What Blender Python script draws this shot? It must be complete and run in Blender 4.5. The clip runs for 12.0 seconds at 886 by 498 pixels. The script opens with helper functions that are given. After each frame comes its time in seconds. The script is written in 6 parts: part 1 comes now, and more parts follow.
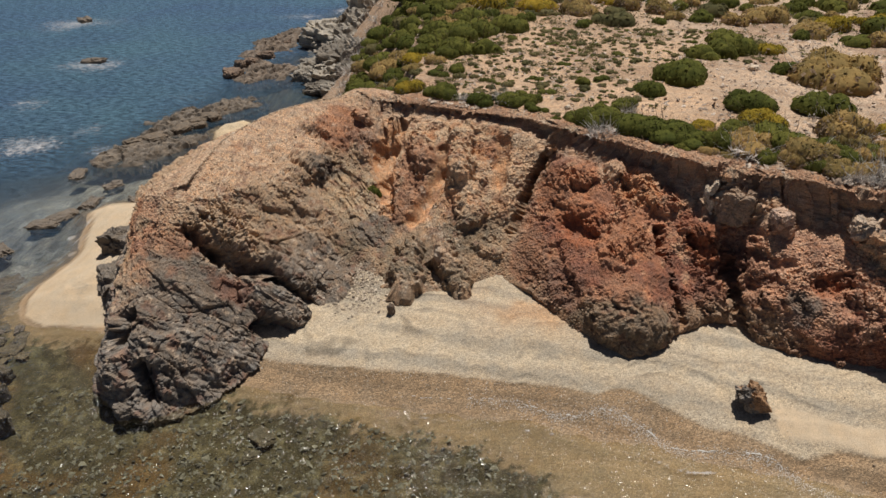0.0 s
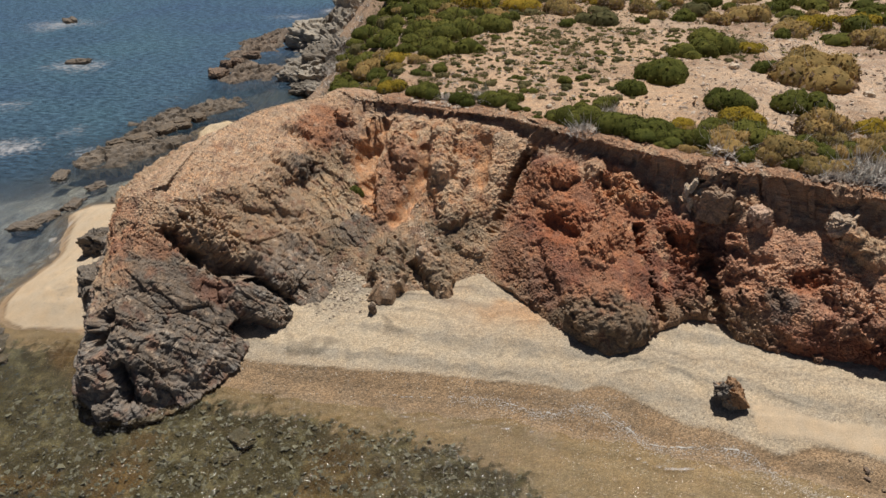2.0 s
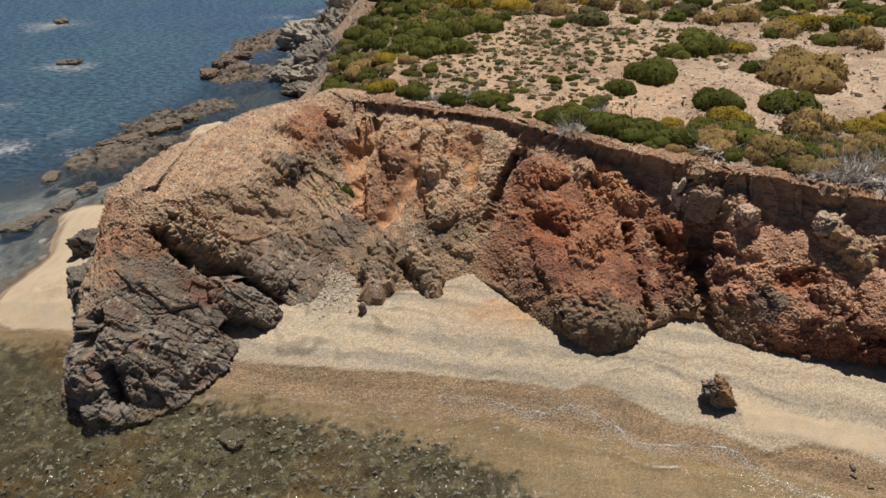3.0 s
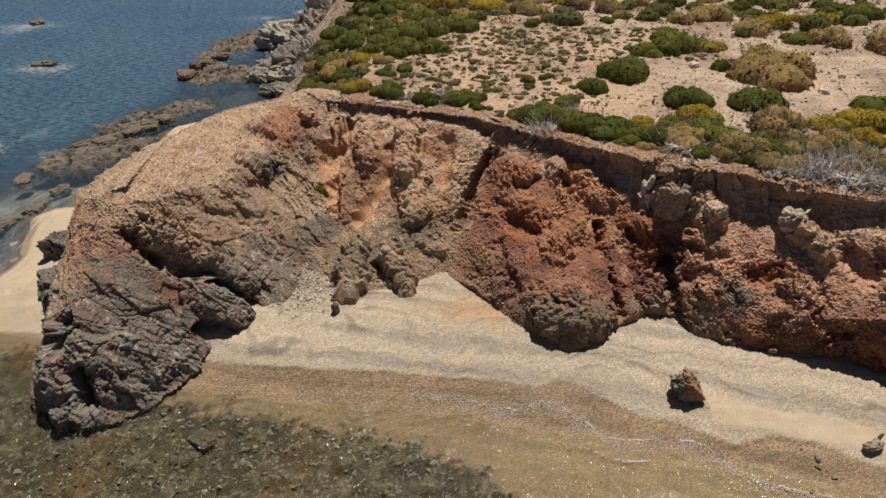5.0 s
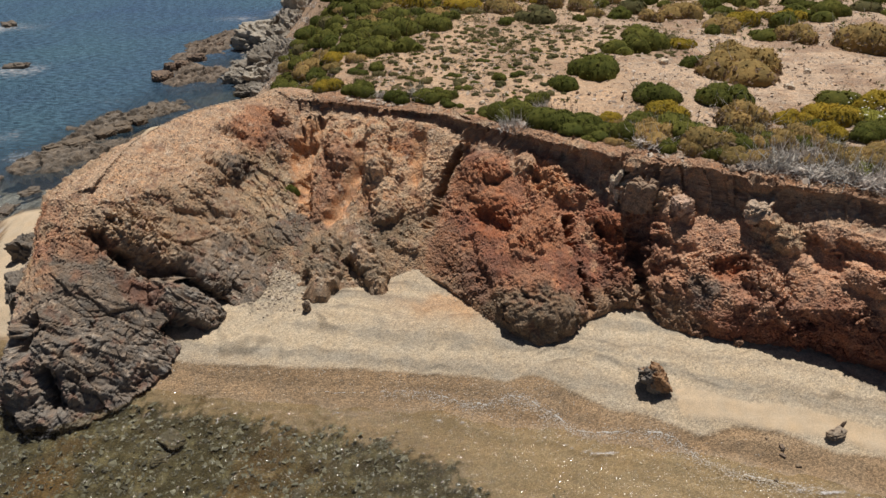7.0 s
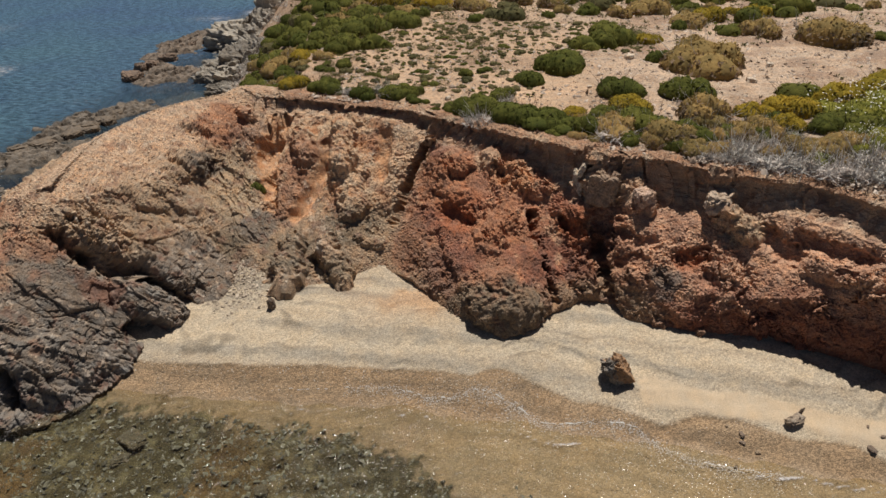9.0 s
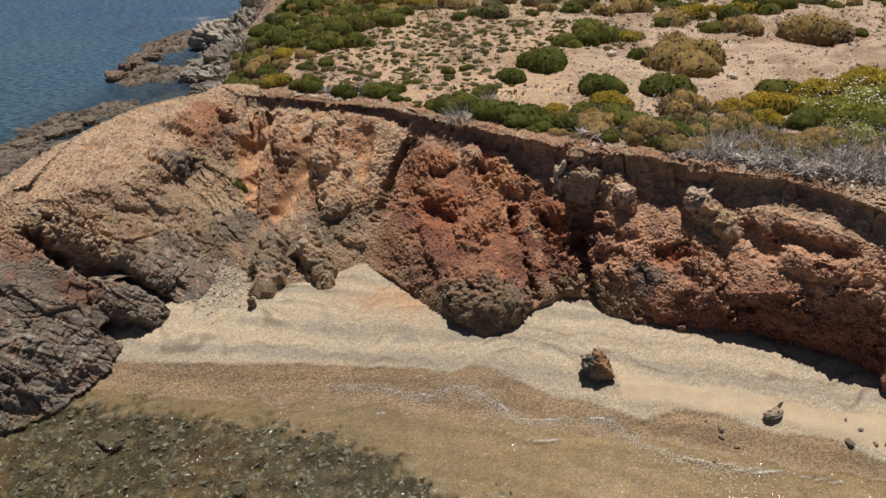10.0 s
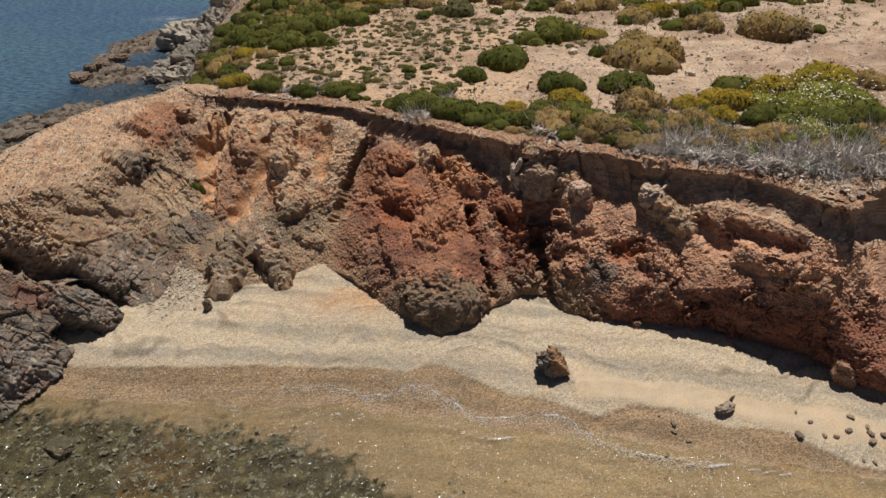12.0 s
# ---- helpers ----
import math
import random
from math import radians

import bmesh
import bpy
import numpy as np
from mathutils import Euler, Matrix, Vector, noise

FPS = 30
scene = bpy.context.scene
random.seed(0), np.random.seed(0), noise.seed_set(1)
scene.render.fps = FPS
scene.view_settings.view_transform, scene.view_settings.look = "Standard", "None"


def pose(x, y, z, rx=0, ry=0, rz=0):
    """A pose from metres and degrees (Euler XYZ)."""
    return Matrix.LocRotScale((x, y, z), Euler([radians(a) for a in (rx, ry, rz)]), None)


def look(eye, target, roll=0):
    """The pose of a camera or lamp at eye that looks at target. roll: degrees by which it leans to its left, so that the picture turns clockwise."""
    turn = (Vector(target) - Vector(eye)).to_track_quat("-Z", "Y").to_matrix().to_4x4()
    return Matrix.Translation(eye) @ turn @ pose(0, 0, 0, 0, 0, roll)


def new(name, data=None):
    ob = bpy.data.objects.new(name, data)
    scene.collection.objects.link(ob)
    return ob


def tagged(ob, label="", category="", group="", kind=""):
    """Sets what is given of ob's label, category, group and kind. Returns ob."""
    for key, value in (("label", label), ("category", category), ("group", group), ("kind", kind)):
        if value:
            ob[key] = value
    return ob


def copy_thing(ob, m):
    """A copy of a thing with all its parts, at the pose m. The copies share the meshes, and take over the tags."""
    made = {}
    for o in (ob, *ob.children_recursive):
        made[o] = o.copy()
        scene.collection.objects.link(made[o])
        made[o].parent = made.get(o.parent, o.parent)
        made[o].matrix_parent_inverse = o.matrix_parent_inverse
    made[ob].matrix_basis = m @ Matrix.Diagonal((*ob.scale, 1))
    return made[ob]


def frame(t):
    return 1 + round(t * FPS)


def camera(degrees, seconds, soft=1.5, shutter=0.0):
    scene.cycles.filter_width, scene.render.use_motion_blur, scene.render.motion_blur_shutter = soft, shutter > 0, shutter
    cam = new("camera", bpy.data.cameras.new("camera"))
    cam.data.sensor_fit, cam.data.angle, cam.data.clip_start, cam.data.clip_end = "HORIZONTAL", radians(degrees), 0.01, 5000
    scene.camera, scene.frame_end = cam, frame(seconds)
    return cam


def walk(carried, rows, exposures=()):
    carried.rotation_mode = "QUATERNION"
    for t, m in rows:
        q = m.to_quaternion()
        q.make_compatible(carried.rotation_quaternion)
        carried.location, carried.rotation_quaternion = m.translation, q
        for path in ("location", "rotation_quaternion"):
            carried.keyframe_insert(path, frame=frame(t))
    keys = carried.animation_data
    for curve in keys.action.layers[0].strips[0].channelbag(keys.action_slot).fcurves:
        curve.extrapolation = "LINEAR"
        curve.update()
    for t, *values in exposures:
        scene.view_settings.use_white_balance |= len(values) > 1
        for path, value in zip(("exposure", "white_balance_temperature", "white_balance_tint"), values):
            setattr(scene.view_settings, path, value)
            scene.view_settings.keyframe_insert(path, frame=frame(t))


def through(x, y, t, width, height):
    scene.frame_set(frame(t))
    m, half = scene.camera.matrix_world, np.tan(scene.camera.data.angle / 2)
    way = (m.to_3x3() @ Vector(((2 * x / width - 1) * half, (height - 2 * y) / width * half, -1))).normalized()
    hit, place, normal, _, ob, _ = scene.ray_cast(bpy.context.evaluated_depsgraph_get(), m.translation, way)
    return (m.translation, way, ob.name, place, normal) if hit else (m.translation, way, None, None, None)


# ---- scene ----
cam = camera(66.2, 12.0)
METRES, EYE, TILT, LEAN, TURN = 2.5, 10.08, -30.5, 0.0, 0.0
ROWS = [
    (0.0, 0.0, 0.0, 0.0, 0.0, 0.0, -0.0),
    (0.5, 0.032, 0.0017, -0.0018, -0.15, -0.01, 0.09),
    (1.0, 0.0608, 0.0, -0.0063, -0.29, 0.01, 0.17),
    (1.5, 0.0853, -0.0054, -0.0096, -0.47, -0.0, 0.26),
    (2.0, 0.108, -0.007, -0.009, -0.63, -0.0, 0.35),
    (2.5, 0.1315, -0.0129, -0.0113, -0.86, 0.01, 0.46),
    (3.0, 0.1591, -0.0208, -0.0138, -1.04, 0.02, 0.54),
    (5.0, 0.2918, -0.0464, -0.0354, -2.17, 0.07, 1.05),
    (5.5, 0.3273, -0.0518, -0.0454, -2.48, 0.08, 1.21),
    (6.0, 0.3572, -0.0574, -0.0557, -2.77, 0.09, 1.37),
    (6.5, 0.3929, -0.063, -0.065, -3.1, 0.09, 1.59),
    (7.0, 0.4291, -0.0706, -0.0735, -3.4, 0.09, 1.77),
    (9.0, 0.611, -0.0816, -0.1343, -4.71, 0.1, 2.52),
    (9.5, 0.6582, -0.0821, -0.1521, -5.02, 0.1, 2.7),
    (10.0, 0.7151, -0.0812, -0.1652, -5.36, 0.08, 2.91),
    (10.5, 0.7708, -0.0837, -0.1674, -5.65, 0.02, 3.07),
    (11.0, 0.8399, -0.085, -0.1734, -6.0, 0.02, 3.25),
    (11.5, 0.8991, -0.0869, -0.1816, -6.32, 0.0, 3.42),
    (12.0, 0.9681, -0.0898, -0.1854, -6.68, -0.03, 3.62),
]
walk(cam, [(t, pose(0, 0, EYE, TILT, LEAN, TURN) @ pose(METRES * x, METRES * y, METRES * z, 90 + pitch, roll, yaw)) for t, x, y, z, yaw, pitch, roll in ROWS])
# ---- light ----
SUN_TURN, SUN_UP = 20.0, 73.0          # degrees clockwise from +y, degrees above the horizon
world = bpy.data.worlds.new("sky")
scene.world = world
world.use_nodes = True
wn = world.node_tree
sky = wn.nodes.new("ShaderNodeTexSky")
sky.sky_type, sky.sun_disc = "NISHITA", False
sky.sun_elevation, sky.sun_rotation = radians(SUN_UP), radians(SUN_TURN)
sky.air_density, sky.dust_density = 0.35, 0.4
wn.nodes["Background"].inputs["Strength"].default_value = 0.05
wn.links.new(sky.outputs["Color"], wn.nodes["Background"].inputs["Color"])
sun = new("sun", bpy.data.lights.new("sun", "SUN"))
sun.data.energy, sun.data.angle, sun.data.color = 4.85, radians(0.53), (1.0, 0.965, 0.915)
sun_from = Vector((math.sin(radians(SUN_TURN)) * math.cos(radians(SUN_UP)), math.cos(radians(SUN_TURN)) * math.cos(radians(SUN_UP)), math.sin(radians(SUN_UP))))
sun.matrix_world = look(sun_from * 60, (0, 0, 0))

# ---- noise on arrays of points ----
_rng = np.random.default_rng(7)
PERM = np.tile(_rng.permutation(256), 3).astype(np.int32)
GRAD = _rng.normal(size=(256, 3))
GRAD /= np.linalg.norm(GRAD, axis=1)[:, None]
DOTS = _rng.random((256, 3))


def perlin(p, scale=1.0, seed=0):
    q = np.asarray(p, float) * scale + seed * 17.13
    i = np.floor(q).astype(np.int64)
    f = q - i
    w = f * f * f * (f * (f * 6 - 15) + 10)
    i &= 255
    out = 0
    for a in (0, 1):
        for b in (0, 1):
            for c in (0, 1):
                h = PERM[PERM[PERM[i[:, 0] + a] + i[:, 1] + b] + i[:, 2] + c]
                g = GRAD[h]
                dot = g[:, 0] * (f[:, 0] - a) + g[:, 1] * (f[:, 1] - b) + g[:, 2] * (f[:, 2] - c)
                out = out + dot * (w[:, 0] if a else 1 - w[:, 0]) * (w[:, 1] if b else 1 - w[:, 1]) * (w[:, 2] if c else 1 - w[:, 2])
    return out * 1.6


def fbm(p, scale=1.0, octaves=4, gain=0.5, seed=0):
    out, amp = 0, 1.0
    for k in range(octaves):
        out = out + amp * perlin(p, scale * 2.03 ** k, seed + k * 3)
        amp *= gain
    return out


def ridged(p, scale=1.0, octaves=3, gain=0.5, seed=0):
    out, amp = 0, 1.0
    for k in range(octaves):
        out = out + amp * (0.5 - np.abs(perlin(p, scale * 2.07 ** k, seed + k * 5)))
        amp *= gain
    return out


def cells(p, scale=1.0, seed=0):
    """Distances to the nearest and second nearest of scattered dots, a random number for the nearest one, and the height over a plane through it that leans at random."""
    q = np.asarray(p, float) * scale + seed * 9.7
    i = np.floor(q).astype(np.int64)
    f = q - i
    one, two, who, lean = np.full(len(q), 9.0), np.full(len(q), 9.0), np.zeros(len(q)), np.zeros(len(q))
    for a in (-1, 0, 1):
        for b in (-1, 0, 1):
            for c in (-1, 0, 1):
                h = PERM[PERM[PERM[(i[:, 0] + a) & 255] + ((i[:, 1] + b) & 255)] + ((i[:, 2] + c) & 255)]
                v = f - DOTS[h] - (a, b, c)
                d = np.sqrt((v ** 2).sum(1))
                near = d < one
                two = np.where(near, one, np.minimum(two, d))
                who = np.where(near, h / 255.0, who)
                lean = np.where(near, (v * GRAD[h]).sum(1), lean)
                one = np.where(near, d, one)
    return one, two, who, lean


def smooth(a, b, x):
    t = np.clip((x - a) / (b - a), 0, 1)
    return t * t * (3 - 2 * t)


def blend(a, b, t):
    return a + (np.asarray(b) - a) * np.asarray(t)[..., None]


def catmull(nodes, t):
    """Smooth curve through nodes at the parameters t (0 to len - 1)."""
    n = np.asarray(nodes, float)
    i = np.clip(np.floor(t).astype(int), 0, len(n) - 2)
    f = (t - i)[:, None]
    p0, p1, p2, p3 = n[np.maximum(i - 1, 0)], n[i], n[i + 1], n[np.minimum(i + 2, len(n) - 1)]
    m1, m2 = 0.42 * (p2 - p0), 0.42 * (p3 - p1)
    return (2 * f ** 3 - 3 * f ** 2 + 1) * p1 + (f ** 3 - 2 * f ** 2 + f) * m1 + (-2 * f ** 3 + 3 * f ** 2) * p2 + (f ** 3 - f ** 2) * m2


# ---- meshes ----
def mesh_data(name, verts, faces, tone=None, soft=True):
    """A mesh from arrays: verts (n, 3), faces (m, 3 or 4), tone (n, 4) as a colour attribute."""
    verts, faces = np.asarray(verts, np.float32), np.asarray(faces, np.int32)
    me = bpy.data.meshes.new(name)
    k = faces.shape[1]
    me.vertices.add(len(verts))
    me.vertices.foreach_set("co", verts.ravel())
    me.loops.add(faces.size)
    me.loops.foreach_set("vertex_index", faces.ravel())
    me.polygons.add(len(faces))
    me.polygons.foreach_set("loop_start", np.arange(len(faces), dtype=np.int32) * k)
    me.update(calc_edges=True)
    me.polygons.foreach_set("use_smooth", np.full(len(faces), soft))
    if tone is not None:
        at = me.color_attributes.new("tone", "FLOAT_COLOR", "POINT")
        at.data.foreach_set("color", np.asarray(tone, np.float32).ravel())
    me.validate()
    return me


def grid_faces(rows, cols):
    i = np.arange(rows * cols).reshape(rows, cols)
    return np.stack([i[:-1, :-1], i[:-1, 1:], i[1:, 1:], i[1:, :-1]], -1).reshape(-1, 4)


def thing(name, me, material, label="", category="", group="", kind=""):
    me.materials.append(material)
    return tagged(new(name, me), label, category, group, kind)


def part(name, me, material, parent, label=""):
    if not me.materials:
        me.materials.append(material)
    ob = new(name, me)
    ob.parent = parent
    if label:
        ob["label"] = label
    return ob


# ---- materials ----
def shader(name, rough=0.9, spec=0.3):
    m = bpy.data.materials.new(name)
    m.use_nodes = True
    t = m.node_tree
    b = t.nodes["Principled BSDF"]
    b.inputs["Roughness"].default_value = rough
    b.inputs["Specular IOR Level"].default_value = spec
    return m, t, b


def node(t, kind, **values):
    n = t.nodes.new(kind)
    for key, value in values.items():
        n.inputs[key].default_value = value
    return n


def wire(t, a, out, b, into):
    t.links.new(a.outputs[out], b.inputs[into])


def maths(t, op, a, b):
    n = t.nodes.new("ShaderNodeMath")
    n.operation = op
    for k, v in enumerate((a, b)):
        if isinstance(v, (int, float)):
            n.inputs[k].default_value = v
        else:
            t.links.new(v, n.inputs[k])
    return n.outputs[0]


def mixed(t, fac, a, b, mode="MIX"):
    n = t.nodes.new("ShaderNodeMix")
    n.data_type, n.blend_type = "RGBA", mode
    for k, v in ((0, fac), (6, a), (7, b)):
        if isinstance(v, (int, float)):
            n.inputs[k].default_value = v
        elif isinstance(v, tuple):
            n.inputs[k].default_value = (*v, 1)
        else:
            t.links.new(v, n.inputs[k])
    return n.outputs[2]


def ramp(t, source, a, b):
    n = t.nodes.new("ShaderNodeMapRange")
    n.inputs[1].default_value, n.inputs[2].default_value = a, b
    t.links.new(source, n.inputs[0])
    return n.outputs[0]


def toned(name, rough=0.92, grain=60.0, patch=5.0, stones=28.0, relief=0.012, contrast=0.45, warm=(1.25, 1.02, 0.82), dim=(0.55, 0.55, 0.58), bright=(1.5, 1.42, 1.32)):
    """A natural surface: its tone attribute gives the mineral colour, alpha how stony it is; grain and stones vary it."""
    m, t, b = shader(name, rough)
    tone = t.nodes.new("ShaderNodeVertexColor")
    tone.layer_name = "tone"
    at = t.nodes.new("ShaderNodeTexCoord").outputs["Object"]
    fine = node(t, "ShaderNodeTexNoise", Scale=grain, Detail=6.0, Roughness=0.65)
    wide = node(t, "ShaderNodeTexNoise", Scale=patch, Detail=5.0, Roughness=0.6)
    cell = node(t, "ShaderNodeTexVoronoi", Scale=stones, Randomness=1.0)
    for n in (fine, wide, cell):
        t.links.new(at, n.inputs["Vector"])
    hue = mixed(t, ramp(t, wide.outputs["Fac"], 0.35, 0.7), tuple(1.0 for _ in warm), warm, "MIX")
    base = mixed(t, 1.0, tone.outputs["Color"], hue, "MULTIPLY")
    dark = ramp(t, fine.outputs["Fac"], 0.28, 0.72)
    shade = mixed(t, dark, (1 - contrast,) * 3, (1 + contrast,) * 3)
    base = mixed(t, 1.0, base, shade, "MULTIPLY")
    split = t.nodes.new("ShaderNodeSeparateColor")
    t.links.new(cell.outputs["Color"], split.inputs[0])
    each = mixed(t, split.outputs[0], dim, bright)
    base = mixed(t, maths(t, "MULTIPLY", tone.outputs["Alpha"], 0.85), base, mixed(t, 1.0, base, each, "MULTIPLY"))
    t.links.new(base, b.inputs["Base Color"])
    height = maths(t, "ADD", maths(t, "MULTIPLY", fine.outputs["Fac"], 0.7), maths(t, "MULTIPLY", maths(t, "MULTIPLY", cell.outputs["Distance"], tone.outputs["Alpha"]), -0.9))
    bump = node(t, "ShaderNodeBump", Strength=0.9, Distance=relief)
    t.links.new(height, bump.inputs["Height"])
    wire(t, bump, "Normal", b, "Normal")
    return m


rock_mat = toned("cliff rock and soil", stones=34.0, relief=0.028, contrast=0.55, dim=(0.62, 0.60, 0.60), bright=(1.4, 1.36, 1.3))
slab_mat = toned("dark schist", grain=35.0, stones=14.0, relief=0.026, contrast=0.5, warm=(1.12, 1.0, 0.85))
soil_mat = toned("dry gravelly soil", stones=22.0, relief=0.025, contrast=0.4, warm=(1.12, 1.0, 0.88), dim=(0.45, 0.43, 0.42), bright=(1.5, 1.47, 1.42))
beach_mat = toned("pebbles and sand", rough=0.85, grain=90.0, patch=2.2, stones=36.0, relief=0.02, contrast=0.34, warm=(1.08, 1.0, 0.9), dim=(0.5, 0.49, 0.49), bright=(1.46, 1.43, 1.38))


def leafy(name, low, high, spread=0.25, through=0.35):
    """Leaves or twigs: each one and each small clump of its own shade, lit through a little."""
    m, t, b = shader(name, 0.85, 0.06)
    isle = t.nodes.new("ShaderNodeNewGeometry")
    own = t.nodes.new("ShaderNodeObjectInfo")
    at = t.nodes.new("ShaderNodeTexCoord").outputs["Object"]
    fine = node(t, "ShaderNodeTexNoise", Scale=26.0, Detail=5.0, Roughness=0.7)
    clump = node(t, "ShaderNodeTexNoise", Scale=3.6, Detail=3.0, Roughness=0.55)
    for n in (fine, clump):
        t.links.new(at, n.inputs["Vector"])
    mix = maths(t, "ADD", maths(t, "MULTIPLY", isle.outputs["Random Per Island"], 0.35), maths(t, "MULTIPLY", ramp(t, fine.outputs["Fac"], 0.3, 0.7), 0.65))
    base = mixed(t, mix, low, high)
    base = mixed(t, 1.0, base, mixed(t, ramp(t, clump.outputs["Fac"], 0.35, 0.65), (0.72, 0.76, 0.78), (1.25, 1.18, 1.1)), "MULTIPLY")
    vary = mixed(t, own.outputs["Random"], (1 - spread, 1 - spread * 0.8, 1 - spread), (1 + spread, 1 + spread * 0.7, 1 + spread * 0.5))
    colour = mixed(t, 1.0, base, vary, "MULTIPLY")
    t.links.new(colour, b.inputs["Base Color"])
    bump = node(t, "ShaderNodeBump", Strength=0.8, Distance=0.03)
    t.links.new(fine.outputs["Fac"], bump.inputs["Height"])
    wire(t, bump, "Normal", b, "Normal")
    if through:
        thin, both = t.nodes.new("ShaderNodeBsdfTranslucent"), t.nodes.new("ShaderNodeMixShader")
        t.links.new(colour, thin.inputs["Color"])
        both.inputs[0].default_value = through
        wire(t, b, 0, both, 1)
        wire(t, thin, 0, both, 2)
        wire(t, both, 0, t.nodes["Material Output"], "Surface")
    return m


green_leaf = leafy("dark green leaves", (0.062, 0.074, 0.02), (0.185, 0.187, 0.046))
yellow_leaf = leafy("yellow tips", (0.25, 0.185, 0.025), (0.44, 0.32, 0.05), 0.15)
ochre_leaf = leafy("ochre dry tips", (0.25, 0.175, 0.07), (0.44, 0.31, 0.13), 0.2)
lime_leaf = leafy("fresh green leaves", (0.14, 0.155, 0.03), (0.29, 0.28, 0.065))
grey_leaf = leafy("olive small leaves", (0.10, 0.092, 0.045), (0.22, 0.195, 0.095))
dry_leaf = leafy("brown dry twig ends", (0.20, 0.145, 0.10), (0.38, 0.29, 0.21), 0.15)
twig_mat = leafy("grey dry twigs", (0.38, 0.34, 0.31), (0.78, 0.73, 0.69), 0.12, 0.0)
bark_mat = leafy("brown branches", (0.06, 0.042, 0.028), (0.14, 0.10, 0.07), 0.1, 0.0)


# ---- the lie of the land ----
SHORE = np.array([(45, -6), (22, 3.0), (12, 6.6), (8, 7.95), (3.5, 9.45), (1.3, 9.96), (-1, 10.35), (-4, 10.94), (-6, 11.5), (-8.1, 12.9), (-9.9, 12.95), (-10.7, 13.5), (-11.0, 14.3),
                  (-11.05, 15.3), (-10.85, 16.2), (-10.8, 17.1), (-11.2, 18.5), (-11.75, 19.4), (-11.2, 20.1), (-10.1, 20.5), (-8.6, 21.5), (-7.1, 23.5), (-6.4, 26), (-6.1, 28.3), (-5.8, 30), (-5.6, 33), (-6.4, 40), (-6.6, 48), (-3, 58), (10, 75), (60, 90), (300, 120)], float)


def shore_distance(x, y):
    """Metres from the waterline, minus at sea."""
    best, side = np.full(x.shape, 1e9), np.zeros(x.shape, bool)
    ring = np.vstack([SHORE, [(300, -100)], SHORE[:1]])
    for (ax, ay), (bx, by) in zip(ring[:-1], ring[1:]):
        dx, dy = bx - ax, by - ay
        if ax < 290 and bx < 299:
            t = np.clip(((x - ax) * dx + (y - ay) * dy) / (dx * dx + dy * dy), 0, 1)
            best = np.minimum(best, np.hypot(x - ax - t * dx, y - ay - t * dy))
        if ay != by:
            cross = ((ay > y) != (by > y)) & (x < (bx - ax) * (y - ay) / (by - ay) + ax)
            side ^= cross
    return np.where(side, best, -best)


# profile lines of the cliff, from the western back of the headland round its nose and along the cove to the east:
# its toe, the brow of its lowest step, the head of the slope, and the edge of the plateau
TOE = np.array([(-8.7, 21.9, 0.05), (-9.1, 18, 0.3), (-8.7, 15, 0.25), (-7.9, 12.4, 0), (-7.4, 11, -0.1), (-6.3, 10.25, -0.05), (-5.25, 10.5, -0.1), (-4.35, 11.4, 0.15), (-4.0, 12.05, 0.4),
                (-3.3, 12.6, 0.25), (-2.5, 13.5, 0.7), (-1.9, 14.3, 0.95), (-1.0, 13.6, 0.74), (0.43, 13.65, 0.7), (1.35, 14.05, 0.88), (2.1, 13.5, 0.95), (2.95, 12.45, 0.68), (3.95, 11.45, 0.55),
                (5.1, 12.0, 0.8), (6.35, 12.4, 0.85), (6.8, 11.8, 0.72), (8.15, 11.2, 0.7), (9.5, 10.9, 0.7), (10.5, 10.35, 0.65), (11.5, 9.7, 0.6), (12.4, 8.5, 0.6), (14.5, 7.9, 0.6), (20, 6.5, 0.6)])
BROW = np.array([(-8.2, 21.3, 1.0), (-8.4, 17.5, 1.2), (-8.0, 14.6, 1.35), (-7.35, 12.5, 1.4), (-6.9, 11.35, 1.4), (-6.3, 11.5, 1.62), (-5.4, 12.05, 1.3), (-4.6, 12.4, 1.03), (-4.45, 13.1, 1.4),
                 (-3.25, 13.9, 1.17), (-2.5, 14.6, 1.1), (-1.55, 15.7, 1.53), (-0.9, 14.75, 1.28), (0.23, 14.9, 1.66), (1.1, 15.0, 1.6), (1.7, 15.0, 1.75), (2.97, 13.3, 1.65), (4.05, 12.3, 1.7),
                 (5.25, 13.3, 2.05), (6.45, 13.1, 1.95), (7.1, 12.3, 1.8), (8.1, 11.5, 1.6), (9.3, 10.9, 1.75), (10.5, 10.35, 2.1), (11.35, 9.7, 2.4), (12.4, 9.3, 1.5), (14.0, 8.9, 1.6), (20, 7.5, 1.8)])
